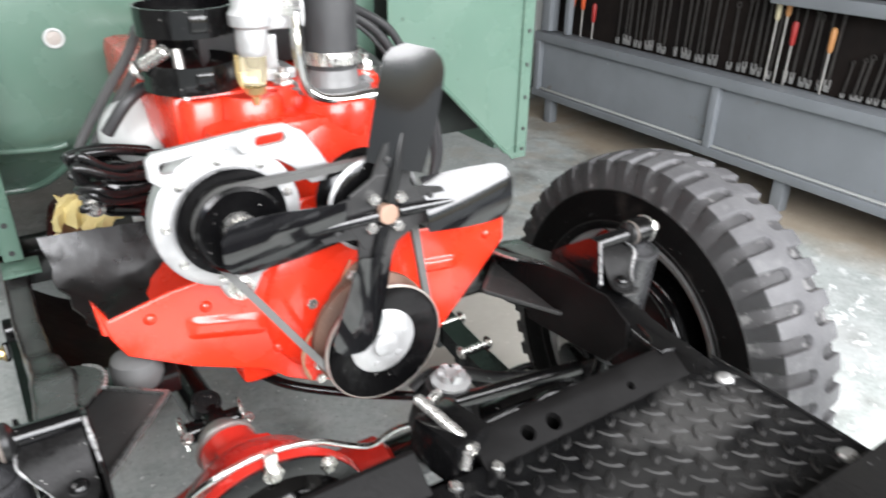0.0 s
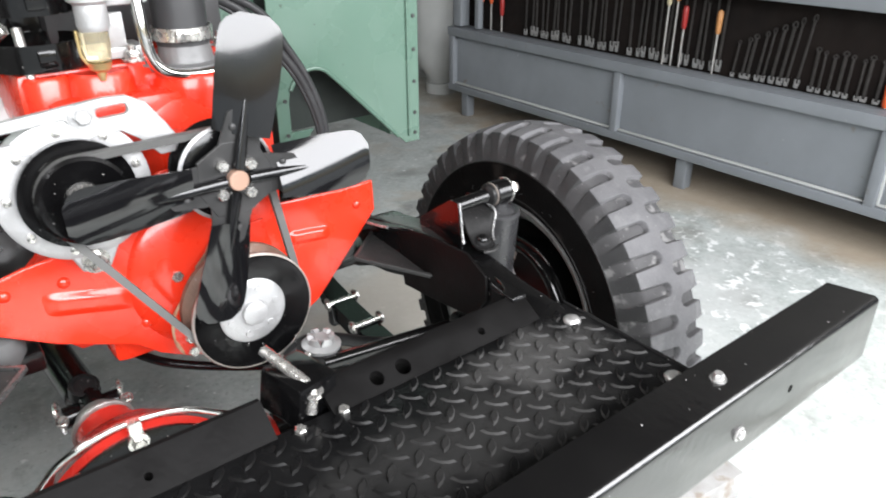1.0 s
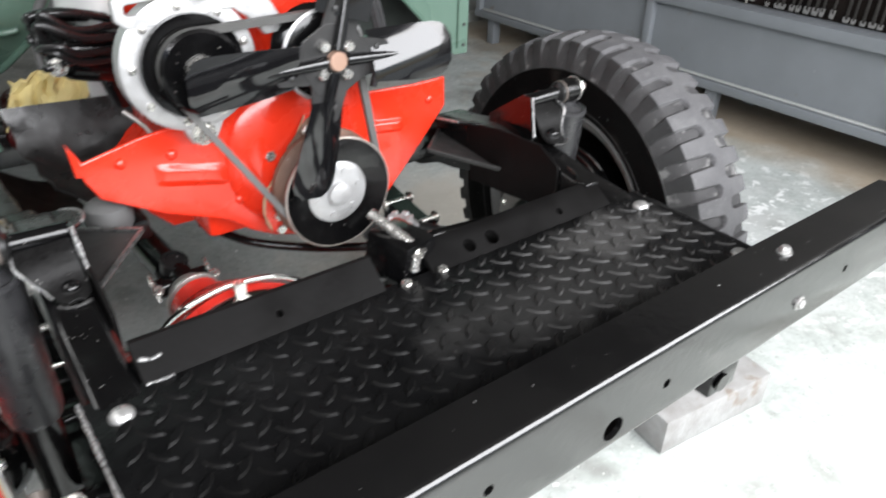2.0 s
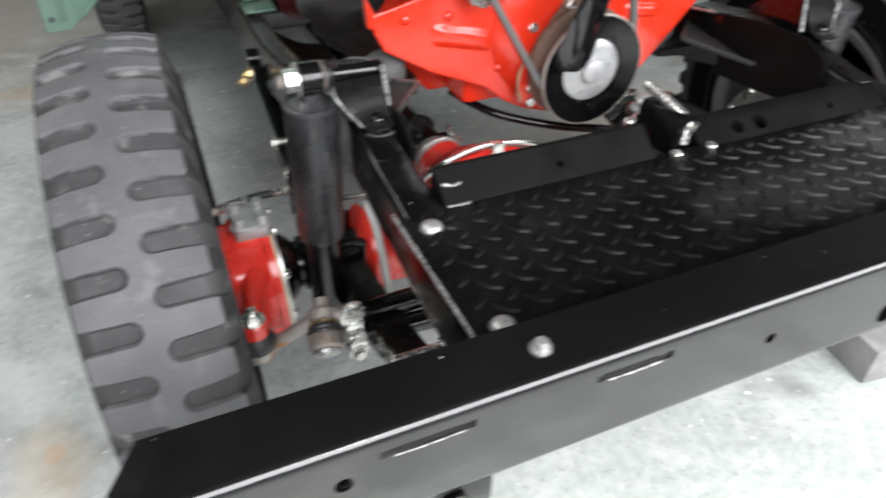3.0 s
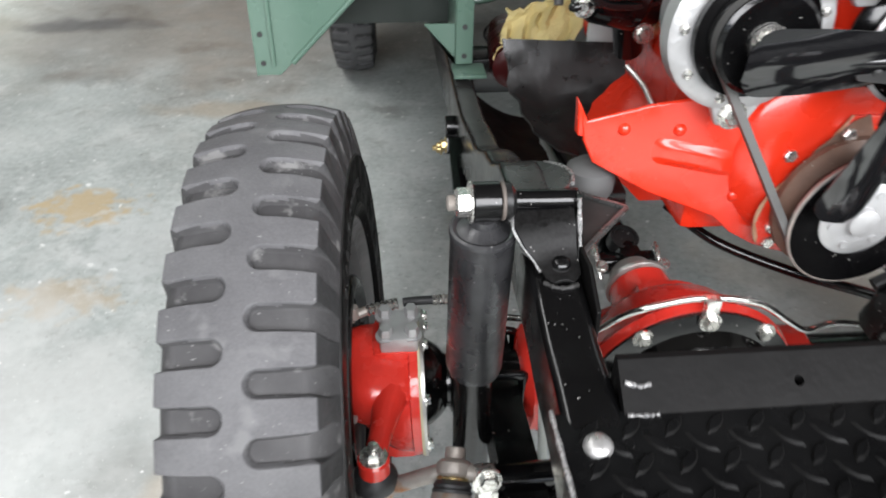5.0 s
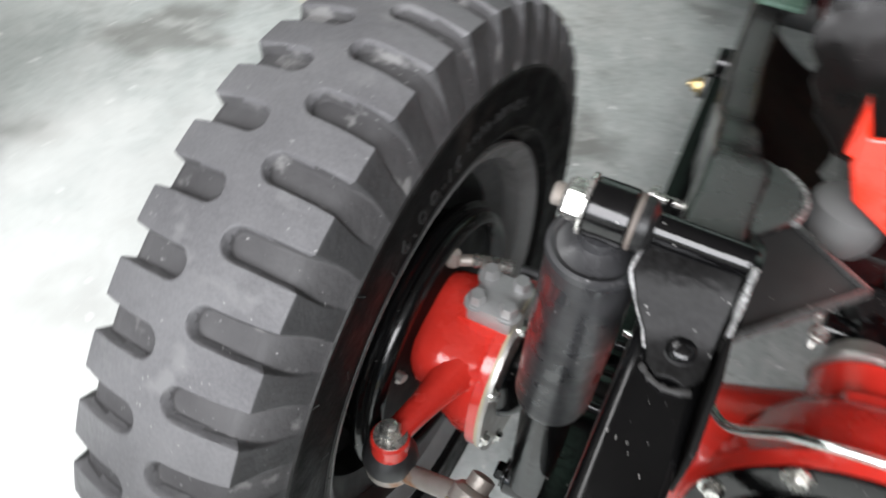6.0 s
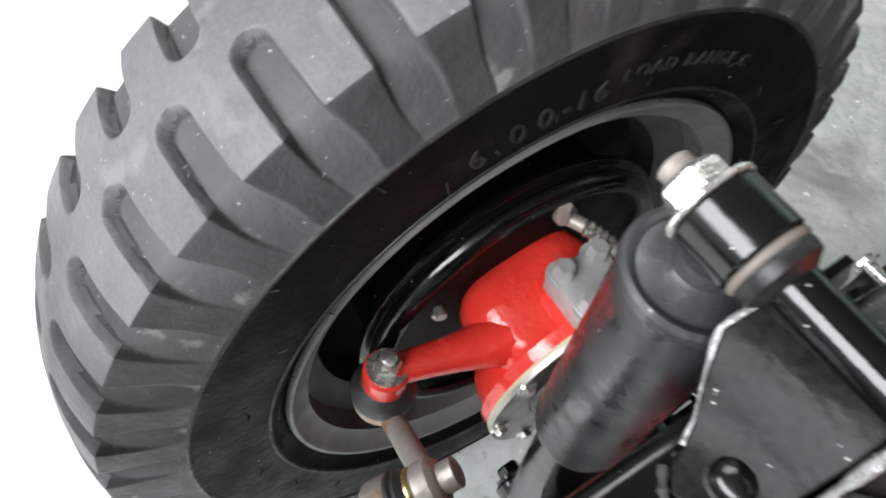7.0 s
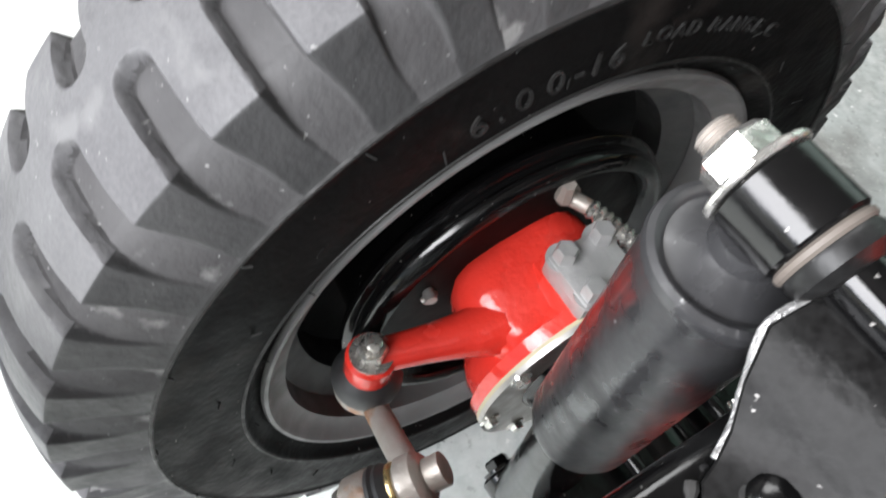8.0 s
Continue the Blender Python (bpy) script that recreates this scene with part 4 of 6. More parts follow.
# shock absorbers with their towers
def shock(sx, aside=(0.0, 0.0, 0.0)):
    X = -0.397
    def d(p):
        return (p[0] * -sx, p[1], p[2])
    def q(p):
        return (p[0] * -sx + aside[0], p[1] + aside[1], p[2] + aside[2])
    def s(*pts):
        return [q(p) for p in pts]
    body = part("shock_absorber", Geo().lathe(q((X, 0.471, 0.466)), (0, -0.0175, 0.2), [(0, 0.024), (0.003, 0.029), (0.012, 0.0308), (0.191, 0.0308), (0.1935, 0.0318), (0.1965, 0.0322), (0.1995, 0.0314), (0.201, 0.029), (0.2, 0.0262), (0.1985, 0.025), (0.2, 0.02), (0.205, 0.013), (0.212, 0.012)], 48),
                SHOCK, vehicle, "black telescopic shock absorber")
    part("lower_tube", Geo().cyl(q((X, 0.471, 0.47)), q((X + 0.004, 0.487, 0.285)), 0.0225, n=28), BLACK, body)
    part("shock_eye", Geo().cyl(q((-0.4085, 0.455, 0.692)), q((-0.3825, 0.455, 0.692)), 0.0184, n=40, ch=0.0015), BLACK, body, "gloss black shock eye")
    part("washer", Geo().cyl(q((-0.4115, 0.455, 0.692)), q((-0.4085, 0.455, 0.692)), 0.0198, n=32, ch=0.0008), ZINC, body)
    part("bushing", Geo().cyl(q((-0.3825, 0.455, 0.692)), q((-0.379, 0.455, 0.692)), 0.0178, n=36, ch=0.001), BUSH, body, "brown rubber bushing")
    part("pin_collar", Geo().lathe(q((-0.379, 0.455, 0.692)), d((1, 0, 0)), [(0, 0.012), (0, 0.0165), (0.002, 0.0172), (0.006, 0.0165), (0.009, 0.012), (0.01, 0.0105)], 36), BLACK_DUST, body)
    part("shock_nut", Geo().bolt(q((-0.4115, 0.455, 0.692)), d((-1, 0, 0)), 0.0135, 0.0125, False), ZINC, body)
    part("pin_end", Geo().lathe(q((-0.4225, 0.455, 0.692)), d((-1, 0, 0)), [(0.0008 * i, 0.0078 if i % 2 else 0.0069) for i in range(11)] + [(0.009, 0.0055), (0.009, 0.0)], 20), RUST, body, "bare threaded pin end")
    part("lower_eye", Geo().cyl(q((X - 0.02, 0.488, 0.27)), q((X + 0.02, 0.488, 0.27)), 0.02, n=24, ch=0.002).bolt(q((X - 0.022, 0.488, 0.27)), d((-1, 0, 0)), 0.011, 0.01), BLACK, body)
    pin = Geo().cyl(q((-0.373, 0.455, 0.692)), q((-0.312, 0.459, 0.688)), 0.0105, n=24, ch=0.001)
    tower = part("shock_tower", pin, BLACK, vehicle, "black welded shock tower on the rail")
    # a strap from the pin down to the rail, and two cheeks
    left = [(-0.37, 0.457, 0.682), (-0.372, 0.436, 0.673), (-0.363, 0.428, 0.658), (-0.354, 0.42, 0.648), (-0.349, 0.412, 0.642), (-0.346, 0.404, 0.639), (-0.338, 0.398, 0.638)]
    right = [(-0.315, 0.452, 0.684), (-0.315, 0.438, 0.672), (-0.315, 0.43, 0.658), (-0.315, 0.422, 0.648), (-0.314, 0.413, 0.643), (-0.315, 0.405, 0.641), (-0.323, 0.398, 0.638)]
    web = [[q(tuple(a[c] + (b[c] - a[c]) * k / 6 + (0.002 * math.sin(math.pi * k / 6) if c == 2 else 0) for c in range(3))) for k in range(7)] for a, b in zip(left, right)]
    part("tower_strap", Geo().sheet(web, 0.004), STRAP, tower, "satin black steel strap", bevel=0.001)
    part("tower_cheek", Geo().prism(s((-0.369, 0.49, 0.688), (-0.369, 0.455, 0.684), (-0.3705, 0.436, 0.671), (-0.362, 0.428, 0.655), (-0.353, 0.42, 0.645), (-0.35, 0.43, 0.6), (-0.365, 0.53, 0.6), (-0.369, 0.53, 0.645)), d((0.004, 0, 0))), BLACK, tower)
    part("tower_cheek", Geo().prism(s((-0.314, 0.447, 0.698), (-0.314, 0.464, 0.698), (-0.312, 0.535, 0.648), (-0.312, 0.535, 0.6), (-0.309, 0.43, 0.6), (-0.309, 0.432, 0.64)), d((0.004, 0, 0))), BLACK, tower)
    part("weld_bead", Geo().tube(s((-0.37, 0.456, 0.684), (-0.3725, 0.436, 0.674), (-0.3635, 0.428, 0.659), (-0.3545, 0.42, 0.649), (-0.3495, 0.411, 0.643)), 0.0019, n=8, wob=0.06), WELD, tower, "weld seam with its highlight in the colour")
    part("weld_bead", Geo().tube(s((-0.3125, 0.446, 0.698), (-0.311, 0.44, 0.675), (-0.3085, 0.431, 0.641)), 0.0022, n=8, wob=0.25), WELD, tower, "weld seam with its highlight in the colour")
    part("weld_bead", Geo().tube(s((-0.348, 0.402, 0.638), (-0.34, 0.395, 0.638), (-0.33, 0.393, 0.638), (-0.318, 0.397, 0.638)), 0.0022, n=8, wob=0.25), GREY_DUST, tower)
    part("tower_bolt", Geo().lathe(q((-0.331, 0.416, 0.6405)), (0, -0.12, 1), [(0, 0.0155), (0.003, 0.0155), (0.004, 0.0115), (0.007, 0.0105), (0.009, 0.007)], 24), BLACK_DUST, tower)
    part("tower_nut", Geo().lathe(q((-0.331, 0.415, 0.648)), (0, -0.12, 1), [(0, 0.009), (0.003, 0.0085), (0.0055, 0.006), (0.0065, 0.0)], 20), BLACK, tower)
    return body


shock(-1), shock(1, (0.022, 0.004, 0.009))


# engine mounts: a gusset and a rubber block on each rail
def engine_mount(sx):
    def q(p):
        return (p[0] * sx, p[1], p[2])
    A, B, C = q((0.308, 0.48, 0.585)), q((0.222, 0.556, 0.612)), q((0.306, 0.64, 0.6))
    base = part("engine_mount_bracket", Geo().prism([A, B, C], (0, 0.001, -0.004)), GREY_DUST, vehicle, "dusty black triangular engine mount bracket")
    for p, r, w in ((A, B, 0.006), (B, C, 0.0055)):
        p, r = Vector(p), Vector(r)
        mid, along = (p + r) / 2, (r - p)
        turn = along.to_track_quat("X", "Z").to_matrix()
        part("folded_edge", Geo().box(mid + Vector((0, 0, 0.002)), (along.length, w, 0.005), turn, ch=0.0015), BRIGHT_EDGE if sx < 0 else GREY_DUST, base, "folded edge")
    rim = [(0.312, 0.53, 0.6455), (0.286, 0.562, 0.6445), (0.28, 0.59, 0.641), (0.284, 0.62, 0.634), (0.297, 0.648, 0.624), (0.312, 0.665, 0.618)]
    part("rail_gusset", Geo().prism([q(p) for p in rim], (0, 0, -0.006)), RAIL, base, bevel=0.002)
    part("weld_bead", Geo().tube([q((x - 0.001, y, z - 0.001)) for x, y, z in rim[1:5]], 0.0022, n=8, wob=0.25), WELD, base)
    part("mount_arm", Geo().box(q((0.255, 0.655, 0.575)), (0.12, 0.06, 0.03), ch=0.006), BLACK, base)
    part("rubber_mount", Geo().lathe(q((0.24, 0.645, 0.58)), (0, 0, 1), [(0, 0.026), (0.008, 0.03), (0.024, 0.031), (0.036, 0.028), (0.043, 0.019), (0.045, 0.0)], 32), GREY_RUBBER, base, "grey rubber engine mount")
    return base


def boxing_plate(sx):
    """The plate welded to the inside of a rail over the axle."""
    shape = [(0.357, 0.6), (0.36, 0.636), (0.4, 0.656), (0.49, 0.65), (0.568, 0.638), (0.562, 0.6), (0.552, 0.541), (0.46, 0.55), (0.386, 0.56)]
    return part("boxing_plate", Geo().prism([(0.3105 * sx, y, z) for y, z in shape], (-0.004 * sx, 0, 0)), FLAT_BLACK, rails[sx], bevel=0.001)


boxing_plate(-1), boxing_plate(1)
engine_mount(-1), engine_mount(1)


# leaf springs
def spring(sx):
    x, low, rise = (-0.355, 0.386, 0.104) if sx < 0 else (0.337, 0.358, 0.07)
    main = None
    for i in range(7):
        half, drop = 0.46 - 0.052 * i, 0.0075 * i
        pts = []
        for k in range(13):
            u = -1 + k / 6
            y = AXLE_Y + u * half
            z = low - drop + rise * (u * half / 0.46) ** 2
            pts.append((y, z))
        rows = [[(x - 0.022, y, z) for y, z in pts], [(x + 0.022, y, z) for y, z in pts]]
        if i == 0:
            main = part("leaf_spring", Geo().sheet(rows, 0.006, (0, 0, 1)), BLACK, vehicle, "black leaf spring stack")
            part("spring_eye", Geo().cyl((x - 0.025, AXLE_Y - 0.46, low + rise), (x + 0.025, AXLE_Y - 0.46, low + rise), 0.019, n=24, ch=0.002), BLACK, main)
            part("spring_eye", Geo().cyl((x - 0.025, AXLE_Y + 0.46, low + rise), (x + 0.025, AXLE_Y + 0.46, low + rise), 0.019, n=24, ch=0.002), BLACK, main)
        else:
            part("leaf", Geo().sheet(rows, 0.006, (0, 0, 1)), BLACK, main)
    for dy in (-0.04, 0.04):
        part("u_bolt", Geo().tube([(x - 0.03, AXLE_Y + dy, 0.29), (x - 0.03, AXLE_Y + dy, 0.385), (x - 0.022, AXLE_Y + dy, 0.4), (x + 0.022, AXLE_Y + dy, 0.4), (x + 0.03, AXLE_Y + dy, 0.385), (x + 0.03, AXLE_Y + dy, 0.29)], 0.006), BLACK, main)
    for y, z in (((0.8, 0.418), (0.724, 0.4), (0.235, 0.438)) if sx < 0 else ((0.818, 0.365), (0.728, 0.358), (0.235, 0.388))):
        part("rebound_clip", Geo().box((x, y, z - 0.012), (0.056, 0.02, 0.046), ch=0.003), BLACK, main)
        part("clip_bolt", Geo().cyl((x - 0.03 * sx, y, z + 0.012), (x + 0.032 * sx, y, z + 0.012), 0.006).bolt((x + 0.03 * sx, y, z + 0.012), (sx, 0, 0), 0.009, 0.007).bolt((x - 0.03 * sx, y, z + 0.012), (-sx, 0, 0), 0.009, 0.006), ZINC, main)
    part("shackle", Geo().box((x + 0.027 * sx, 1.0, 0.465), (0.007, 0.12, 0.03), Euler((-0.5, 0, 0)).to_matrix(), ch=0.003), BLACK, main)
    for y, z in ((0.95, 0.492), (1.04, 0.44)):
        part("shackle_bolt", Geo().bolt((x + 0.03 * sx, y, z), (sx, 0, 0), 0.009, 0.009, stud=0.006), BRASS, main, "yellowish plated bolt")
    return main


springs = {sx: spring(sx) for sx in (-1, 1)}

# front axle
axle = part("front_axle", Geo().lathe((-0.46, AXLE_Y, AXLE_Z), (1, 0, 0), [(0, 0.03), (0.02, 0.034), (0.2, 0.036), (1.0, 0.034)], 32), BLACK, vehicle, "black front axle tube")
DX, DZ = -0.14, 0.4
part("differential", Geo().lathe((DX, 0.49, DZ), (0, 1, 0), [(-0.012, 0.128), (0.0, 0.13), (0.01, 0.121), (0.03, 0.114), (0.07, 0.1), (0.1, 0.075), (0.11, 0.05)], 48)
     .cyl((DX - 0.18, AXLE_Y, AXLE_Z), (DX + 0.2, AXLE_Y, AXLE_Z), 0.05, ch=0.01).box((DX, 0.56, DZ + 0.05), (0.09, 0.08, 0.07), ch=0.03), RED_CAST, axle, "red painted differential housing", bevel=0.0)
cover = part("differential_cover", Geo().lathe((DX, 0.476, DZ), (0, -1, 0), [(-0.004, 0.126), (0.002, 0.126), (0.005, 0.118), (0.008, 0.106), (0.02, 0.1), (0.036, 0.085), (0.044, 0.055), (0.046, 0.0)], 48), BLACK, axle, "domed gloss black cover pan")
for i in range(10):
    a = 2 * math.pi * (i + 0.5) / 10
    part("cover_bolt", Geo().bolt((DX + 0.118 * math.cos(a), 0.472, DZ + 0.118 * math.sin(a)), (0, -1, 0), 0.0085, 0.007), ZINC, axle)
part("housing_end", Geo().lathe((-0.326, AXLE_Y, AXLE_Z), (1, 0, 0), [(0, 0.034), (0.002, 0.056), (0.01, 0.068), (0.022, 0.071), (0.03, 0.06), (0.06, 0.062), (0.11, 0.078), (0.16, 0.095)], 40), RED_CAST, axle, bevel=0.0)
part("wrapped_pipe", Geo().tube([(-0.306, 0.6, 0.402), (-0.308, 0.57, 0.43), (-0.31, 0.536, 0.442), (-0.31, 0.508, 0.429), (-0.31, 0.487, 0.404), (-0.31, 0.472, 0.37), (-0.31, 0.458, 0.334), (-0.309, 0.448, 0.3), (-0.306, 0.452, 0.272), (-0.29, 0.475, 0.256)], 0.0058, n=12), CREAM_PIPE, axle, "pale grey pipe bent round the axle housing")
part("brake_line", Geo().tube([(-0.36, 0.585, 0.44), (-0.29, 0.555, 0.452), (-0.262, 0.51, 0.47), (-0.225, 0.49, 0.516), (-0.18, 0.482, 0.538), (-0.135, 0.482, 0.541), (-0.08, 0.484, 0.528), (-0.03, 0.495, 0.49), (0.01, 0.51, 0.46), (0.06, 0.525, 0.455), (0.15, 0.545, 0.42)], 0.0042, n=10), CHROME, axle, "bright steel brake line")
part("line_clip", Geo().box((-0.14, 0.474, 0.53), (0.016, 0.012, 0.036), ch=0.003).bolt((-0.14, 0.468, 0.519), (0, -1, 0), 0.0085, 0.008), ZINC, axle)
part("pinion_nose", Geo().lathe((DX, 0.565, 0.408), (-0.01, 0.115, 0.022), [(-0.02, 0.082), (0.01, 0.07), (0.03, 0.056), (0.055, 0.046), (0.085, 0.041)], 32), RED_CAST, axle)
part("pinion_yoke", Geo().lathe((DX - 0.008, 0.648, 0.424), (-0.01, 0.115, 0.012), [(0, 0.041), (0.002, 0.044), (0.007, 0.044), (0.009, 0.038), (0.03, 0.03)], 28), STEEL, axle)
shaft = part("propeller_shaft", Geo().cyl((-0.154, 0.74, 0.43), (-0.21, 1.6, 0.45), 0.026, n=28), BLACK, vehicle, "black front propeller shaft")
part("universal_joint", Geo().box((-0.15, 0.705, 0.428), (0.034, 0.06, 0.06), ch=0.014).cyl((-0.19, 0.7, 0.428), (-0.112, 0.7, 0.428), 0.016), BLACK, shaft)
part("bearing_cup", Geo().lathe((-0.152, 0.715, 0.462), (0.1, -0.35, 1), [(-0.02, 0.021), (0, 0.021), (0.001, 0.0165), (-0.002, 0.0155), (-0.002, 0.0)], 28), BLACK_DUST, shaft)
for x in (-0.195, -0.108):
    part("yoke_clip", Geo().tube([(x, 0.665, 0.428), (x - 0.004, 0.685, 0.45), (x, 0.71, 0.452), (x + 0.004, 0.72, 0.43)], 0.0035, n=8).bolt((x, 0.67, 0.445), (0, -0.6, 1), 0.006, 0.006), ZINC, shaft)


# steering knuckles
def knuckle(sx, aside=(0.0, 0.0)):
    def q(p):
        return (p[0] * -sx + aside[0], p[1] + aside[1], p[2])
    def d(p):
        return (p[0] * -sx, p[1], p[2])
    cx = -0.475
    centre = Matrix.Translation(q((cx, AXLE_Y, AXLE_Z)))
    steer = centre @ HUBS[sx].to_3x3().to_4x4() @ Matrix.Rotation(0 if sx < 0 else -math.pi, 4, "Z") @ centre.inverted()
    geo = Geo().lathe(q((cx + 0.018, AXLE_Y, AXLE_Z)), d((-1, 0, 0)), [(-0.006, 0.055), (-0.006, 0.091), (0.004, 0.092), (0.006, 0.086), (0.022, 0.085), (0.042, 0.076), (0.06, 0.058), (0.075, 0.045), (0.09, 0.04)], 40)
    geo.box(q((cx - 0.004, AXLE_Y - 0.005, AXLE_Z + 0.07)), (0.06, 0.07, 0.05), Euler((0.1, 0, 0)).to_matrix(), ch=0.023)
    geo.box(q((cx - 0.004, AXLE_Y - 0.005, AXLE_Z - 0.085)), (0.058, 0.066, 0.05), ch=0.018)
    geo.ball(q((-0.5, AXLE_Y - 0.022, AXLE_Z + 0.042)), 0.05, (0.95, 1.22, 0.84), 28, Euler((0.25, 0.1, 0.2)).to_matrix(), 0.62)
    body = part("steering_knuckle", geo.moved(steer), RED_CAST, vehicle, "glossy red steering knuckle")
    # steering arm reaching forward
    arm = []
    for i in range(9):
        t = i / 8
        y, z = 0.525 - 0.123 * t, 0.422 - 0.016 * t
        x = -0.482 - 0.028 * t
        w, h = 0.0128 + 0.02 * (1 - t) ** 2.4, 0.0118 + 0.021 * (1 - t) ** 2.4
        arm.append([q((x + w * math.cos(2 * math.pi * k / 12), y, z + h * math.sin(2 * math.pi * k / 12) - 0.02 * (1 - t))) for k in range(12)])
    g2 = Geo().add([p for ringp in arm for p in ringp], [(12 * i + k, 12 * i + (k + 1) % 12, 12 * i + 12 + (k + 1) % 12, 12 * i + 12 + k) for i in range(8) for k in range(12)] + [tuple(range(12)), tuple(range(96, 108))])
    g2.cyl(q((-0.51, 0.402, 0.388)), q((-0.51, 0.402, 0.412)), 0.0175, n=24, ch=0.003)
    part("steering_arm", g2, RED_CAST, body)
    part("arm_nut", Geo().bolt(q((-0.51, 0.402, 0.412)), (0, 0, 1), 0.0105, 0.012, stud=0.007), ZINC, body)
    capb = Geo().box(q((-0.477, 0.549, 0.455)), (0.046, 0.05, 0.026), Euler((0.1, 0, 0)).to_matrix(), ch=0.006)
    for ax, ay in ((-0.018, -0.018), (0.018, -0.018), (-0.018, 0.018), (0.018, 0.018)):
        part("cap_bolt", Geo().bolt(q((-0.477 + 0.86 * ax, 0.549 + 0.86 * ay, 0.464 + 0.1 * ay)), (0, -0.1, 1), 0.0084, 0.015), ALLOY, body)
    part("bearing_cap", capb, ALLOY, body, "bare aluminium bearing cap")
    part("gasket", Geo().lathe(q((cx + 0.024, AXLE_Y, AXLE_Z)), d((1, 0, 0)), [(0, 0.05), (0, 0.0925), (0.003, 0.0925), (0.003, 0.05)], 40, closed=True).moved(steer), CREAM, body, "cream felt gasket")
    ret = Geo().lathe(q((cx + 0.027, AXLE_Y, AXLE_Z)), d((1, 0, 0)), [(0, 0.05), (0, 0.093), (0.004, 0.093), (0.004, 0.06), (0.002, 0.05)], 40, closed=True)
    part("seal_retainer", ret.moved(steer), STEEL, body)
    for i in range(8):
        a = 2 * math.pi * (i + 0.3) / 8
        part("retainer_bolt", Geo().bolt(q((cx + 0.031, AXLE_Y + 0.085 * math.cos(a), AXLE_Z + 0.085 * math.sin(a))), d((1, 0, 0)), 0.006, 0.006).moved(steer), ZINC, body)
    part("ball_housing", Geo().ball(q((cx + 0.005, AXLE_Y, AXLE_Z)), 0.062), BLACK, axle)
    part("axle_clamp", Geo().lathe(q((-0.415, AXLE_Y, AXLE_Z)), d((1, 0, 0)), [(0, 0.037), (0.002, 0.041), (0.012, 0.041), (0.014, 0.037)], 32), BLACK, axle)
    # brake back plate with its hose fittings
    back = part("brake_back_plate", Geo().lathe((0.052, 0, 0), (1, 0, 0), [(-0.003, 0.03), (0.0, 0.122), (0.002, 0.126), (0.004, 0.12), (0.006, 0.09), (0.008, 0.03)], 48).moved(HUBS[sx]), FLAT_BLACK, vehicle, "black brake back plate")
    part("brake_fitting", Geo().cyl(q((-0.548, 0.572, 0.462)), q((-0.53, 0.567, 0.467)), 0.0095, n=12, ch=0.001).cyl(q((-0.53, 0.566, 0.468)), q((-0.515, 0.572, 0.47)), 0.006).cyl(q((-0.528, 0.56, 0.47)), q((-0.528, 0.556, 0.49)), 0.005, n=6), RUST, back)
    part("hose_spring", Geo().lathe(q((-0.515, 0.572, 0.47)), d((0.05, 0.012, 0.002)), [(0.003 * i, 0.0075 if i % 2 else 0.0055) for i in range(14)], 14), ZINC, back)
    part("brake_hose", Geo().tube([q((-0.47, 0.582, 0.472)), q((-0.45, 0.584, 0.472)), q((-0.432, 0.585, 0.471))], 0.0055), BLACK_RUBBER, back)
    part("hose_end", Geo().lathe(q((-0.434, 0.585, 0.471)), d((1, 0, 0)), [(0.003 * i, 0.007 if i % 2 else 0.0055) for i in range(9)], 12), ZINC, back, "bright hose end fitting")
    part("bracket_rod", Geo().cyl(q((-0.408, 0.585, 0.43)), q((-0.408, 0.585, 0.5)), 0.003, n=8), BLACK, back)
    part("bleed_screw", Geo().cyl(q((-0.552, 0.47, 0.4)), q((-0.541, 0.466, 0.401)), 0.007, n=6).cyl(q((-0.541, 0.466, 0.401)), q((-0.529, 0.463, 0.402)), 0.0045).cyl(q((-0.536, 0.47, 0.4)), q((-0.536, 0.462, 0.392)), 0.004), STEEL, back)
    return body


knuckle(-1), knuckle(1, (0.07, 0.045))

# tie rods and ball joints
tie = part("tie_rod", Geo().tube([(-0.385, 0.37, 0.405), (-0.2, 0.375, 0.402), (0.2, 0.385, 0.4), (0.46, 0.395, 0.398)], 0.0155, n=16, fine=2), BLACK, vehicle, "black steering tie rod with rusty joint")
part("tie_rod_lower", Geo().tube([(-0.385, 0.352, 0.383), (-0.1, 0.342, 0.386), (0.02, 0.335, 0.402)], 0.0145, n=16, fine=2), BLACK, tie)
part("steering_link", Geo().tube([(0.08, 0.52, 0.515), (0.107, 0.52, 0.53), (0.135, 0.52, 0.526), (0.167, 0.52, 0.511), (0.226, 0.52, 0.48), (0.331, 0.52, 0.441), (0.4, 0.515, 0.415)], 0.0095, n=14), BLACK_DUST, tie)
part("rubber_boot", Geo().lathe((-0.51, 0.402, 0.366), (0, 0, 1), [(0, 0.02), (0.004, 0.0245), (0.012, 0.0255), (0.02, 0.021), (0.024, 0.016)], 24), BLACK_RUBBER, tie)
part("ball_joint", Geo().lathe((-0.51, 0.402, 0.348), (0, 0, 1), [(0, 0.008), (0.002, 0.018), (0.008, 0.0225), (0.016, 0.0235), (0.02, 0.022)], 24).tube([(-0.507, 0.401, 0.357), (-0.49, 0.398, 0.366), (-0.46, 0.392, 0.385), (-0.43, 0.386, 0.402), (-0.4, 0.375, 0.406), (-0.385, 0.37, 0.405)], 0.0092, n=14), RUST, tie, "rusty ball joint")
ax = Vector((0.164, 0.82, 0.547))
base_j = Vector((-0.433, 0.349, 0.38))
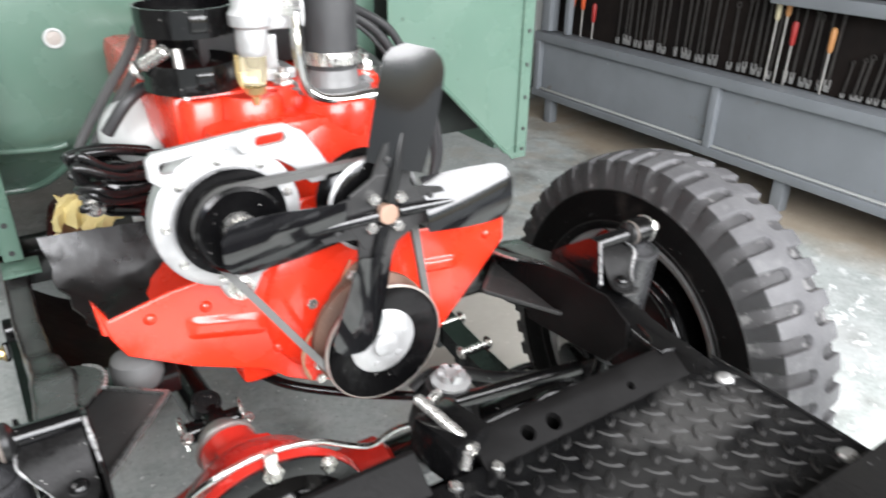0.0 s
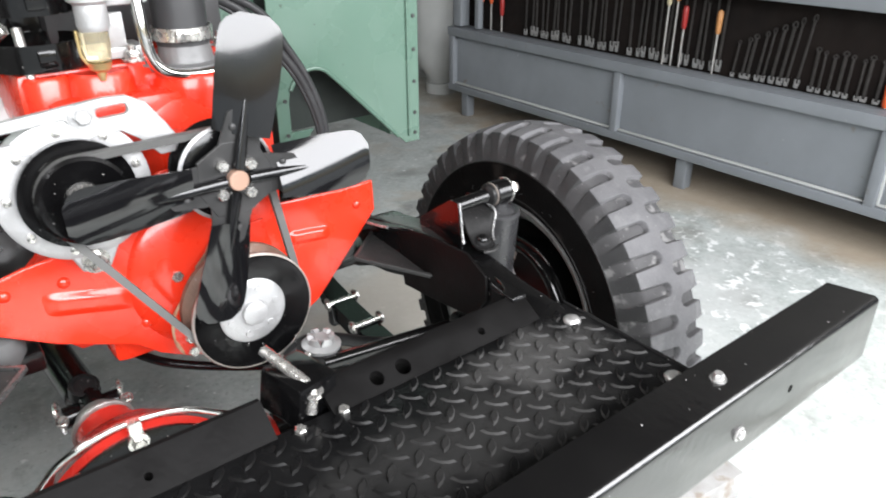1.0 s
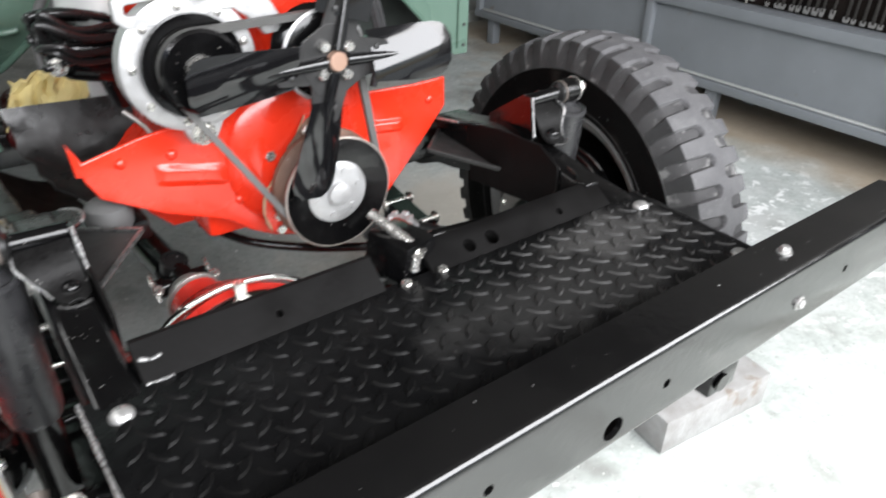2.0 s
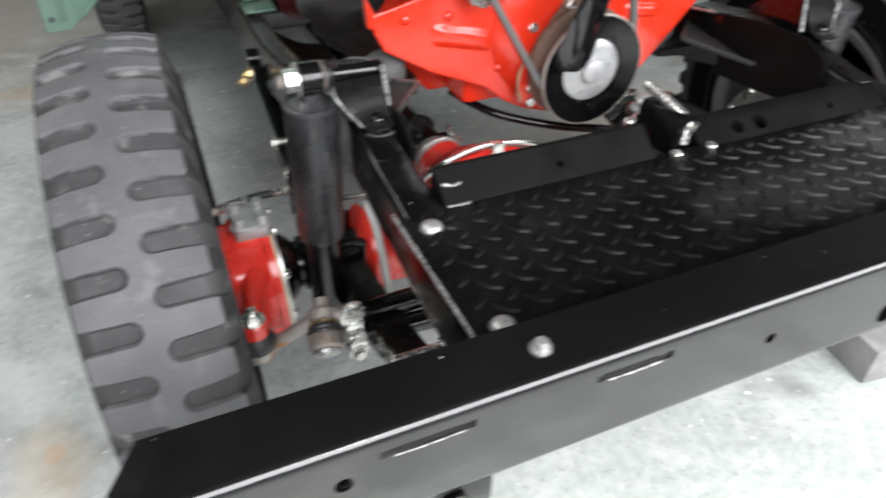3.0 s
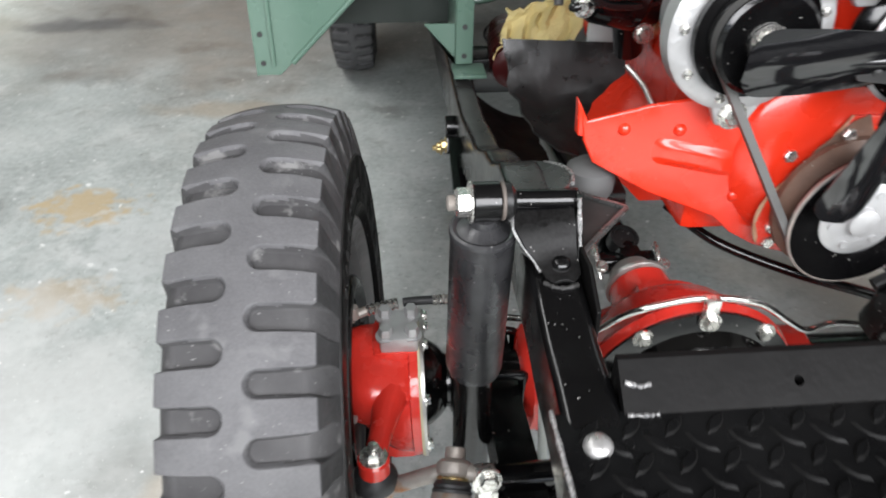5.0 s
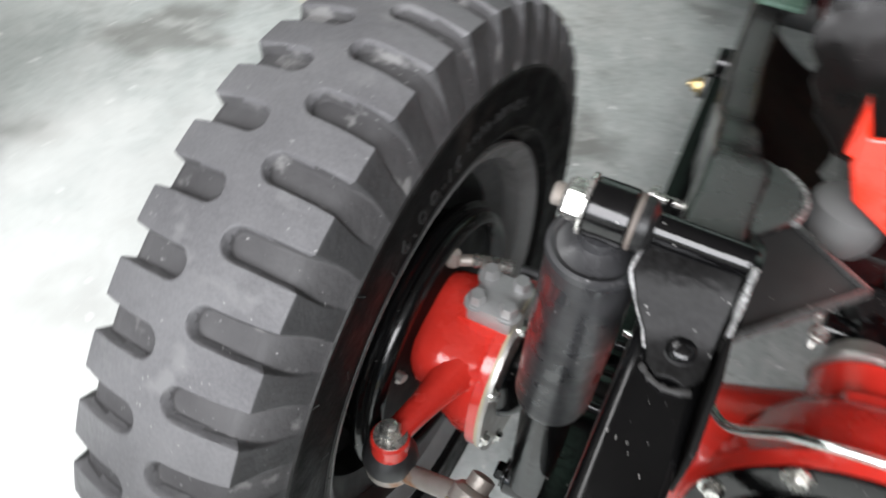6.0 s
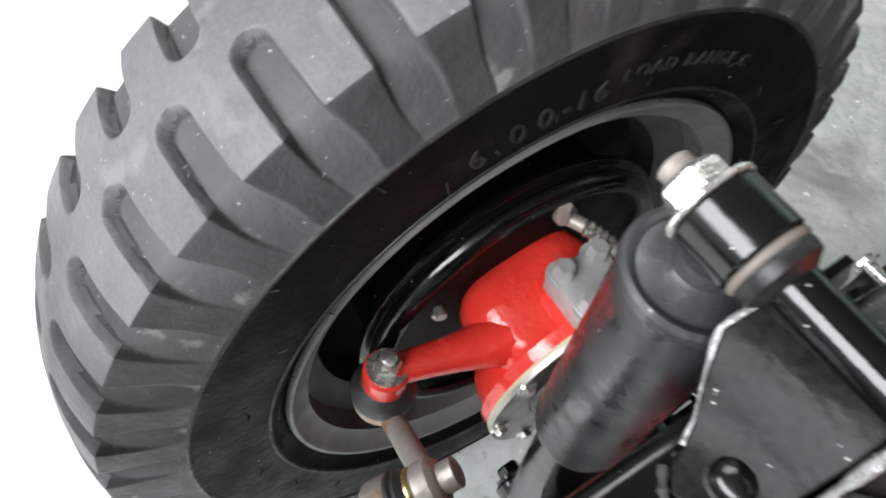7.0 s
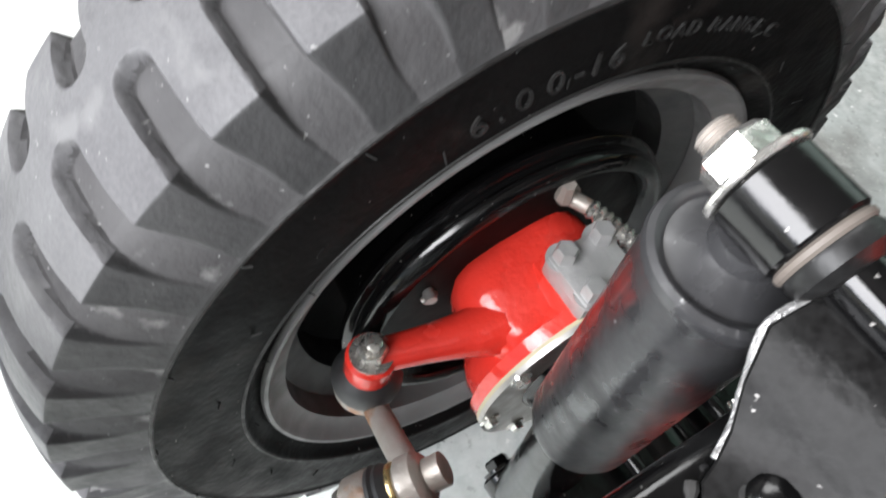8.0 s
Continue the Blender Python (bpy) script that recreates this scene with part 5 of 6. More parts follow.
part("ball_joint", Geo().lathe(base_j, ax, [(-0.004, 0.006), (0.0, 0.019), (0.003, 0.0215), (0.018, 0.0215), (0.02, 0.02)], 28), RUST, tie, "rusty ball joint")
part("rubber_boot", Geo().lathe(base_j + ax * 0.0195, ax, [(0, 0.0205), (0.003, 0.0215), (0.005, 0.0195), (0.008, 0.0205), (0.013, 0.017)], 28), BLACK_RUBBER, tie)
part("boot_ring", Geo().lathe(base_j + ax * 0.032, ax, [(0, 0.0165), (0.001, 0.018), (0.003, 0.018), (0.004, 0.0165)], 28), BRASS, tie, "brass boot ring")
part("link_eye", Geo().lathe(base_j + ax * 0.036, ax, [(0, 0.015), (0.003, 0.0185), (0.014, 0.0185), (0.018, 0.015), (0.019, 0.011), (0.03, 0.011), (0.031, 0.009)], 28), RUST, tie)
part("joint_cap", Geo().lathe((-0.434, 0.345, 0.377), (-0.15, -0.75, -0.5), [(-0.003, 0.018), (0.001, 0.0165), (0.001, 0.012), (0.003, 0.011), (0.0035, 0.0)], 24), STEEL, tie)
part("clamp", Geo().lathe((-0.405, 0.366, 0.404), (1, 0.02, 0), [(0, 0.016), (0.0, 0.02), (0.02, 0.02), (0.02, 0.016)], 20, closed=True).bolt((-0.395, 0.35, 0.43), (0, -1, 0.3), 0.0095, 0.009)
     .bolt((-0.397, 0.355, 0.418), (0, -1, 0.2), 0.0095, 0.009).lathe((-0.405, 0.352, 0.383), (1, 0.02, 0), [(0, 0.015), (0, 0.019), (0.02, 0.019), (0.02, 0.015)], 20, closed=True).bolt((-0.395, 0.336, 0.374), (0, -1, -0.2), 0.009, 0.009), ZINC, tie)

# ---------------------------------------------------------------- the engine
engine = part("engine", Geo().box((0.02, 0.87, 0.7), (0.27, 0.46, 0.36), ch=0.015), RED, vehicle, "bright red four-cylinder engine")
fp = [(-0.272, 0.712), (-0.262, 0.692), (-0.192, 0.709), (-0.137, 0.716), (-0.1, 0.73), (-0.06, 0.765), (-0.02, 0.79), (0.09, 0.79), (0.125, 0.765), (0.135, 0.706), (0.236, 0.702), (0.275, 0.703), (0.293, 0.704),
      (0.295, 0.655), (0.228, 0.578), (0.183, 0.53), (0.13, 0.5), (0.05, 0.49), (-0.025, 0.514), (-0.062, 0.535), (-0.09, 0.56), (-0.179, 0.598), (-0.25, 0.64), (-0.264, 0.668)]
plate_f = part("front_plate", Geo().prism([(x, 0.612, z) for x, z in fp], (0, 0.006, 0)), RED, vehicle, "bright red pressed front plate", bevel=0.002)
part("plate_lip", Geo().prism([(-0.2745, 0.613, 0.718), (-0.262, 0.613, 0.694), (-0.262, 0.613, 0.672), (-0.2715, 0.613, 0.674)], (0, 0.014, 0)), RED, plate_f, bevel=0.002)


def pressed_rib(x0, z0, length, drop, half_height, depth):
    """A long flat-topped swelling with soft edges."""
    def ease(t):
        t = max(0.0, min(1.0, t))
        return t * t * (3 - 2 * t)
    rows = []
    for i in range(17):
        v = -1 + i / 8
        rows.append([(x0 + length * k / 24, 0.6125 - depth * ease((1 - abs(v)) / 0.7) * ease(min(k, 24 - k) / 5), z0 - drop * k / 24 + v * half_height) for k in range(25)])
    return part("pressed_rib", Geo().sheet(rows, 0.001, (0, -1, 0)), RED, plate_f)


pressed_rib(-0.186, 0.656, 0.11, 0.026, 0.019, 0.0062)
pressed_rib(0.14, 0.648, 0.075, 0.008, 0.013, 0.006)
for x, z in ((-0.219, 0.681), (-0.155, 0.678), (-0.071, 0.589), (0.262, 0.672)):
    part("rivet", Geo().lathe((x, 0.612, z), (0, -1, 0), [(0, 0.0075), (0.002, 0.007), (0.0045, 0.004), (0.005, 0.0)], 16), RED, plate_f)
for x, y, z in ((-0.026, 0.5975, 0.65), (-0.008, 0.5905, 0.625), (0.029, 0.5885, 0.679), (-0.025, 0.5905, 0.557), (-0.024, 0.5905, 0.535)):
    part("plate_bolt", Geo().bolt((x, y, z), (0, -1, 0), 0.0082, 0.006, False), ZINC, plate_f)
# timing cover: a soft hump, its flange with a ragged seam and a rusty bracket beside the pulley
part("timing_cover", Geo().lathe((0.032, 0.613, 0.64), (0, -1, 0), [(-0.004, 0.121), (0.001, 0.118), (0.006, 0.111), (0.011, 0.1), (0.015, 0.086), (0.0175, 0.066), (0.018, 0.0)], 64), RED, engine)
seam = [(-0.036, 0.533), (-0.045, 0.56), (-0.043, 0.587), (-0.034, 0.605), (-0.018, 0.622), (-0.001, 0.646), (0.013, 0.666), (0.03, 0.7)]
part("cover_flange", Geo().prism([(x, 0.5945, z) for x, z in seam + [(0.1, 0.7), (0.12, 0.6), (0.1, 0.52), (0.03, 0.516)]], (0, -0.004, 0)), RED, engine, bevel=0.001)
part("cover_gasket", Geo().tube([(x, 0.5925, z) for x, z in seam], 0.0024, n=8, wob=0.35, fine=3), GASKET, engine, "ragged brown gasket seam")
part("pulley_bracket", Geo().prism([(x, 0.5885, z) for x, z in ((-0.014, 0.626), (-0.002, 0.66), (0.006, 0.668), (0.03, 0.694), (0.047, 0.702), (0.064, 0.672), (0.06, 0.656), (0.02, 0.646), (0.002, 0.62))], (0, 0.0018, 0)), BROWN, engine, "rusty brown steel bracket", bevel=0.0006)
part("water_pump", Geo().lathe((0.041, 0.66, 0.795), (0, -1, 0), [(0, 0.08), (0.02, 0.075), (0.035, 0.05), (0.06, 0.04), (0.085, 0.036)], 32).box((0.03, 0.66, 0.74), (0.12, 0.06, 0.09), ch=0.02), RED, engine)
part("oil_pan", Geo().box((0.0, 0.94, 0.535), (0.2, 0.4, 0.05), ch=0.02).prism([(-0.182, 0.72, 0.575), (-0.172, 0.72, 0.55), (-0.14, 0.72, 0.518), (0.02, 0.72, 0.515), (0.02, 0.72, 0.6), (-0.1, 0.72, 0.63)], (0, 0.24, 0)), RED, engine)
# cylinder head with the swelling of the water outlet
part("cylinder_head", Geo().box((0.0, 0.915, 0.865), (0.28, 0.44, 0.095), ch=0.018).lathe((0.066, 0.686, 0.775), (0, 0, 1), [(0, 0.02), (0.012, 0.04), (0.03, 0.049), (0.06, 0.053), (0.1, 0.055), (0.115, 0.053), (0.121, 0.048)], 40)
     .lathe((-0.045, 0.7, 0.79), (0, 0, 1), [(0, 0.02), (0.02, 0.038), (0.08, 0.042), (0.11, 0.04), (0.116, 0.036)], 32).lathe((-0.105, 0.705, 0.79), (0, 0, 1), [(0, 0.015), (0.02, 0.026), (0.11, 0.028), (0.116, 0.024)], 28), RED, engine)
out = part("water_outlet", Geo().lathe((0.067, 0.7, 0.894), (0, 0, 1), [(0, 0.05), (0.008, 0.05), (0.01, 0.036), (0.03, 0.033), (0.06, 0.033)], 32).bolt((0.11, 0.69, 0.903), (0, 0, 1)).bolt((0.02, 0.7, 0.903), (0, 0, 1)), CAST_GREY, vehicle, "grey cast water outlet")
part("hose_clamp", Geo().lathe((0.067, 0.7, 0.932), (0, 0, 1), [(0, 0.0365), (0.0, 0.0385), (0.016, 0.0385), (0.016, 0.0365)], 32, closed=True).box((0.06, 0.662, 0.94), (0.03, 0.012, 0.014), ch=0.003), ZINC, out)
part("radiator_hose", Geo().tube([(0.067, 0.7, 0.925), (0.067, 0.7, 0.98), (0.068, 0.698, 1.06), (0.075, 0.68, 1.12), (0.08, 0.64, 1.15)], 0.034, n=24), BLACK_RUBBER, out, "thick black rubber hose")
part("bypass_pipe", Geo().tube([(0.0, 0.66, 1.03), (0.003, 0.655, 0.99), (0.004, 0.65, 0.945), (0.012, 0.65, 0.912), (0.035, 0.648, 0.897), (0.08, 0.648, 0.894), (0.128, 0.652, 0.9), (0.16, 0.7, 0.91)], 0.0075, n=14), CHROME, engine, "bright bent metal pipe")
part("pipe_union", Geo().cyl((0.0, 0.66, 1.0), (0.001, 0.658, 1.03), 0.0125, n=6), ZINC, engine)
flt = part("fuel_filter", Geo().lathe((-0.048, 0.66, 0.958), (0, 0, 1), [(0, 0.016), (0.006, 0.0185), (0.03, 0.018), (0.034, 0.024), (0.046, 0.0245), (0.052, 0.02), (0.075, 0.017), (0.085, 0.0)], 28).box((-0.02, 0.675, 1.0), (0.08, 0.03, 0.035), ch=0.008), ALLOY, vehicle, "aluminium fuel filter with glass bowl")
part("glass_bowl", Geo().lathe((-0.05, 0.66, 0.922), (0, 0, 1), [(0, 0.008), (0.003, 0.014), (0.02, 0.0165), (0.036, 0.0165)], 28), GLASS, flt)
part("bowl_clip", Geo().lathe((-0.05, 0.66, 0.9), (0, 0, 1), [(0, 0.004), (0.01, 0.006), (0.014, 0.012), (0.022, 0.014)], 20).tube([(-0.069, 0.66, 0.96), (-0.068, 0.66, 0.93), (-0.058, 0.66, 0.915)], 0.002), BRASS, flt)
for z in (0.912, 0.976):
    part("filter_clamp", Geo().lathe((-0.1, 0.74, z), (0, 0, 1), [(0, 0.0545), (0, 0.057), (0.032, 0.057), (0.032, 0.0545)], 48, closed=True).box((-0.1, 0.685, z + 0.016), (0.02, 0.012, 0.02), ch=0.003), BLACK, engine, "black oil filter clamp ring")
part("clamp_bracket", Geo().box((-0.1, 0.8, 0.95), (0.05, 0.006, 0.14), ch=0.002), BLACK, engine)
part("dip_stick_tube", Geo().tube([(-0.115, 0.69, 0.84), (-0.12, 0.7, 0.9), (-0.12, 0.72, 0.96)], 0.006), STEEL, engine)
part("clamp_screw", Geo().cyl((-0.16, 0.72, 0.945), (-0.135, 0.7, 0.965), 0.008, ch=0.002).bolt((-0.165, 0.724, 0.94), (-1, 0.3, -0.4)), ZINC, engine)
part("intake_manifold", Geo().tube([(0.16, 0.75, 0.86), (0.2, 0.9, 0.87), (0.19, 1.05, 0.86)], 0.032, n=16).box((0.14, 0.9, 0.95), (0.09, 0.11, 0.12), ch=0.02), MATT_BLACK, engine, "black intake manifold")

part("air_horn", Geo().box((0.02, 0.86, 0.955), (0.2, 0.16, 0.08), ch=0.02).cyl((0.07, 0.82, 0.98), (0.07, 0.82, 1.04), 0.035), MATT_BLACK, engine, "black carburettor air horn")
part("coil_bracket", Geo().box((-0.01, 0.73, 0.921), (0.06, 0.05, 0.014), ch=0.003).box((-0.012, 0.71, 0.945), (0.02, 0.006, 0.05), ch=0.002), ALLOY, engine)
for x, y in ((-0.115, 0.71), (-0.075, 0.72), (0.0, 0.7), (0.125, 0.72), (0.125, 0.8), (-0.12, 0.82)):
    part("head_nut", Geo().bolt((x, y, 0.912), (0, 0, 1), 0.01, 0.012, stud=0.008), ZINC, engine)
# crankshaft pulley
CX, CZ = 0.0515, 0.591
cp = part("crank_pulley", Geo().lathe((CX, 0.588, CZ), (0, -1, 0), [(0, 0.082), (0.004, 0.086), (0.01, 0.086), (0.02, 0.066), (0.03, 0.066), (0.04, 0.0855), (0.0445, 0.0855), (0.046, 0.083), (0.044, 0.079), (0.04, 0.055), (0.038, 0.03), (0.038, 0.0)], 64), BLACK, vehicle, "black crankshaft pulley with bright hub")
part("worn_rim", Geo().lathe((CX, 0.588, CZ), (0, -1, 0), [(0.0415, 0.0857), (0.0448, 0.0858), (0.0465, 0.0835), (0.0455, 0.0825), (0.0435, 0.0845)], 64, closed=True), RUST, cp)
part("rear_flange", Geo().lathe((CX, 0.588, CZ), (0, -1, 0), [(-0.003, 0.08), (0.002, 0.0868), (0.0105, 0.0868), (0.0195, 0.0672), (0.0185, 0.066), (0.009, 0.085), (0.0035, 0.085), (-0.001, 0.0795)], 64, closed=True), BROWN, cp, "rusty brown pulley flange")
hubg = Geo().lathe((CX, 0.551, CZ), (0, -1, 0), [(0, 0.047), (0.003, 0.0475), (0.005, 0.045), (0.006, 0.03), (0.006, 0.018), (0.013, 0.017), (0.015, 0.012), (0.015, 0.0)], 48)
for i in range(6):
    a = 2 * math.pi * (i + 0.2) / 6
    hubg.cyl((CX + 0.034 * math.cos(a), 0.546, CZ + 0.034 * math.sin(a)), (CX + 0.034 * math.cos(a), 0.5435, CZ + 0.034 * math.sin(a)), 0.005, n=14)
part("pulley_hub", hubg, ALLOY, cp)

# fan and water pump pulley
FX, FZ, FY = 0.041, 0.795, 0.512
wp = part("fan_pulley", Geo().lathe((FX, 0.582, FZ), (0, -1, 0), [(0, 0.058), (0.005, 0.06), (0.009, 0.058), (0.018, 0.043), (0.026, 0.043), (0.035, 0.058), (0.039, 0.06), (0.042, 0.056), (0.042, 0.03), (0.062, 0.026), (0.064, 0.0)], 48), BLACK, vehicle)
part("worn_rim", Geo().lathe((FX, 0.582, FZ), (0, -1, 0), [(0.037, 0.0595), (0.0405, 0.0608), (0.043, 0.0575), (0.0415, 0.056)], 48, closed=True), ALLOY, wp)
fan = part("fan", Geo().prism([(FX + 0.052 * math.cos(radians(45 * i + 12.5)) * (1.0 if i % 2 else 0.92), FY + 0.004, FZ + 0.052 * math.sin(radians(45 * i + 12.5)) * (1.0 if i % 2 else 0.92)) for i in range(8)], (0, 0.004, 0))
           .cyl((FX, FY + 0.006, FZ), (FX, 0.54, FZ), 0.024), SPIDER, vehicle, "four-blade black steel fan", bevel=0.001)
part("fan_hub", Geo().cyl((FX, FY + 0.005, FZ), (FX, FY - 0.008, FZ), 0.0125, n=28, ch=0.0015), COPPER, fan)
for i in range(4):
    a = radians((38, 128, 218, 308)[i])
    part("fan_bolt", Geo().bolt((FX + 0.025 * math.cos(a), FY + 0.003, FZ + 0.025 * math.sin(a)), (0, -1, 0), 0.0075, 0.007, False), ZINC, fan)
    b = radians((75, 182, 256, 356)[i])
    u, v = Vector((math.cos(b), 0, math.sin(b))), Vector((-math.sin(b), 0, math.cos(b)))
    rows_ = []
    for k in range(17):
        r = 0.054 + 0.137 * k / 16
        wid = 0.0335 + 0.0035 * min(1.0, k / 8)
        if k > 11:
            wid *= max(0.45, (1 - ((k - 11) / 5.2) ** 4) ** 0.5)
        tilt = radians(25 - 15 * k / 16)
        line = []
        for j in range(9):
            w = -wid + 2 * wid * j / 8
            curl = 0.0085 * (w / 0.044) ** 2
            line.append(Vector((FX, FY + 0.011 * (k / 16) ** 2 - 0.004 * (k / 16), FZ)) + u * r + v * (w * math.cos(tilt)) + Vector((0, 1, 0)) * (w * math.sin(tilt) * 1.0 + curl))
        rows_.append(line)
    part("fan_blade", Geo().sheet(rows_, 0.0016), FAN_BLACK, fan, "gloss black fan blade")
    part("fan_arm", Geo().prism([Vector((FX, FY + 0.0045, FZ)) + u * r + v * w for r, w in ((0.0, -0.02), (0.04, -0.026), (0.078, -0.02), (0.084, -0.012), (0.084, 0.012), (0.078, 0.02), (0.04, 0.026), (0.0, 0.02))], (0, 0.003, 0)), SPIDER, fan)
    for r, w in ((0.062, 0.012), (0.062, -0.012)):
        part("rivet", Geo().lathe(Vector((FX, FY + 0.0045, FZ)) + u * r + v * w, (0, -1, 0), [(0, 0.0045), (0.002, 0.004), (0.003, 0.0)], 12), SPIDER, fan)
    part("blade_rib", Geo().cyl(Vector((FX, FY, FZ)) + u * 0.014, Vector((FX, FY + 0.007, FZ)) + u * 0.155, 0.0085, 0.0035, n=16), FAN_BLACK, fan)

# generator with its slotted end plate
GX, GZ = -0.122, 0.801
gen = part("generator", Geo().lathe((GX, 0.68, GZ), (0, -1, 0), [(0, 0.035), (0.006, 0.05), (0.02, 0.062), (0.03, 0.066), (0.04, 0.062), (0.05, 0.066), (0.06, 0.07), (0.07, 0.066), (0.08, 0.074), (0.088, 0.07)], 48), CAST_GREY, vehicle, "grey cast generator with bright slotted end plate")
ring = Geo().lathe((GX, 0.588, GZ), (0, -1, 0), [(0, 0.05), (-0.012, 0.08), (-0.008, 0.084), (0.012, 0.083), (0.0145, 0.079), (0.016, 0.06), (0.012, 0.05)], 56, closed=True)
part("end_plate", ring, ALLOY, gen, "bright cast end plate", bevel=0.0)
# adjusting arm: a flat casting with two slots
arm_o = [(-0.2, 0.861), (-0.2, 0.882), (-0.192, 0.889), (-0.12, 0.896), (-0.075, 0.9), (-0.05, 0.899), (-0.03, 0.888), (-0.012, 0.862), (0.002, 0.838), (-0.006, 0.825), (-0.024, 0.824), (-0.045, 0.848), (-0.062, 0.86), (-0.085, 0.86), (-0.12, 0.85), (-0.19, 0.852)]
arm_m = cut("adjusting_arm", Geo().prism([(x, 0.572, z) for x, z in arm_o], (0, 0.01, 0)),
            [Geo().box((-0.152, 0.577, 0.8735), (0.072, 0.03, 0.0125), Matrix.Rotation(-0.07, 3, "Y"), ch=0.005), Geo().box((-0.068, 0.577, 0.884), (0.034, 0.03, 0.012), Matrix.Rotation(-0.04, 3, "Y"), ch=0.005)], ALLOY)
part("adjusting_arm", arm_m, ALLOY, gen, bevel=0.0015)
part("arm_bolt", Geo().bolt((-0.1, 0.572, 0.884), (0, -1, 0), 0.0095, 0.008), ALLOY, gen)
part("lower_ear", Geo().prism([(-0.15, 0.575, 0.735), (-0.135, 0.575, 0.7), (-0.105, 0.575, 0.697), (-0.085, 0.575, 0.735)], (0, 0.012, 0)), ALLOY, gen, bevel=0.003)
part("ear_bolt", Geo().bolt((-0.12, 0.574, 0.713), (0, -1, 0), 0.011, 0.009), ZINC, gen)
for i in range(9):
    a = 2 * math.pi * (i + 0.4) / 9
    part("end_screw", Geo().lathe((GX + 0.07 * math.cos(a), 0.573, GZ + 0.07 * math.sin(a)), (0, -1, 0), [(0, 0.0055), (0.003, 0.005), (0.004, 0.0)], 12), ZINC, gen)
teeth, tp, tf = Geo(), [], []
for i in range(104):
    a, r = 2 * math.pi * i / 104, 0.0622
    tp += [(GX + 0.03 * math.cos(a), 0.572, GZ + 0.03 * math.sin(a)), (GX + r * math.cos(a), 0.57, GZ + r * math.sin(a)), (GX + r * math.cos(a), 0.562, GZ + r * math.sin(a)), (GX + 0.03 * math.cos(a), 0.566, GZ + 0.03 * math.sin(a))]
for i in range(104):
    j = (i + 1) % 104
    tf += [(4 * i + k, 4 * j + k, 4 * j + (k + 1) % 4, 4 * i + (k + 1) % 4) for k in range(4)]
teeth.add(tp, tf)
part("cooling_fan", teeth, BLACK, gen)
part("generator_pulley", Geo().lathe((GX, 0.57, GZ), (0, -1, 0), [(0, 0.048), (0.004, 0.05), (0.008, 0.048), (0.014, 0.036), (0.02, 0.036), (0.027, 0.049), (0.031, 0.05), (0.034, 0.046), (0.03, 0.03), (0.03, 0.012), (0.034, 0.011)], 48), BLACK, gen)
part("pulley_nut", Geo().bolt((GX, 0.538, GZ), (0, -1, 0), 0.0135, 0.012, stud=0.006), ZINC, gen)

# fan belt round the three pulleys
circles = [(GX, GZ, 0.043), (FX, FZ, 0.052), (CX, CZ, 0.077)]
cloud = [(x + r * math.cos(2 * math.pi * i / 72), z + r * math.sin(2 * math.pi * i / 72)) for x, z, r in circles for i in range(72)]
cloud.sort()


def half(points):
    out = []
    for p in points:
        while len(out) > 1 and (out[-1][0] - out[-2][0]) * (p[1] - out[-2][1]) - (out[-1][1] - out[-2][1]) * (p[0] - out[-2][0]) <= 0:
            out.pop()
        out.append(p)
    return out


hull = half(cloud)[:-1] + half(cloud[::-1])[:-1]
belt, k = Geo(), len(hull)
mid = (sum(p[0] for p in hull) / k, sum(p[1] for p in hull) / k)
bp, bf = [], []
for i, (x, z) in enumerate(hull):
    px, pz = hull[i - 1]
    qx, qz = hull[(i + 1) % k]
    d = Vector((qx - px, 0, qz - pz)).normalized()
    o = Vector((d.z, 0, -d.x))
    c = Vector((x, 0.553, z))
    bp += [c + o * 0.004 + Vector((0, -0.006, 0)), c + o * 0.004 + Vector((0, 0.006, 0)), c - o * 0.005 + Vector((0, 0.004, 0)), c - o * 0.005 + Vector((0, -0.004, 0))]
for i in range(k):
    j = (i + 1) % k
    bf += [(4 * i + a, 4 * i + (a + 1) % 4, 4 * j + (a + 1) % 4, 4 * j + a) for a in range(4)]
part("fan_belt", belt.add(bp, bf), BELT, engine, "worn grey fan belt")

# distributor, leads and the shield on the near side of the engine
dist = part("distributor", Geo().lathe((-0.125, 0.825, 0.745), (-0.11, -0.01, 0.035), [(0, 0.022), (0.02, 0.026), (0.03, 0.036), (0.085, 0.038), (0.1, 0.033), (0.11, 0.02), (0.115, 0.0)], 28).cyl((-0.16, 0.83, 0.74), (-0.14, 0.86, 0.68), 0.02), BLACK, vehicle, "black distributor with bundled leads")
for i in range(14):
    a = 2 * math.pi * i / 14
    cy, cz = 0.8 * math.cos(a), 0.78 * math.sin(a)
    j = [random.uniform(-0.012, 0.012) for _ in range(8)]
    part("lead", Geo().tube([(-0.215, 0.815 + 0.022 * cy, 0.776 + 0.022 * cz), (-0.238 + j[0], 0.81 + 0.036 * cy, 0.79 + 0.032 * cz + j[1]), (-0.24 + j[2], 0.8 + 0.055 * cy, 0.8 + 0.045 * cz + j[3]), (-0.2 + j[4], 0.81 + 0.058 * cy, 0.79 + 0.048 * cz + j[5]), (-0.15 + j[6], 0.83 + 0.05 * cy, 0.775 + 0.044 * cz), (-0.11, 0.85 + 0.04 * cy, 0.77 + 0.03 * cz + j[7])], 0.0055, n=10), LEAD, dist)
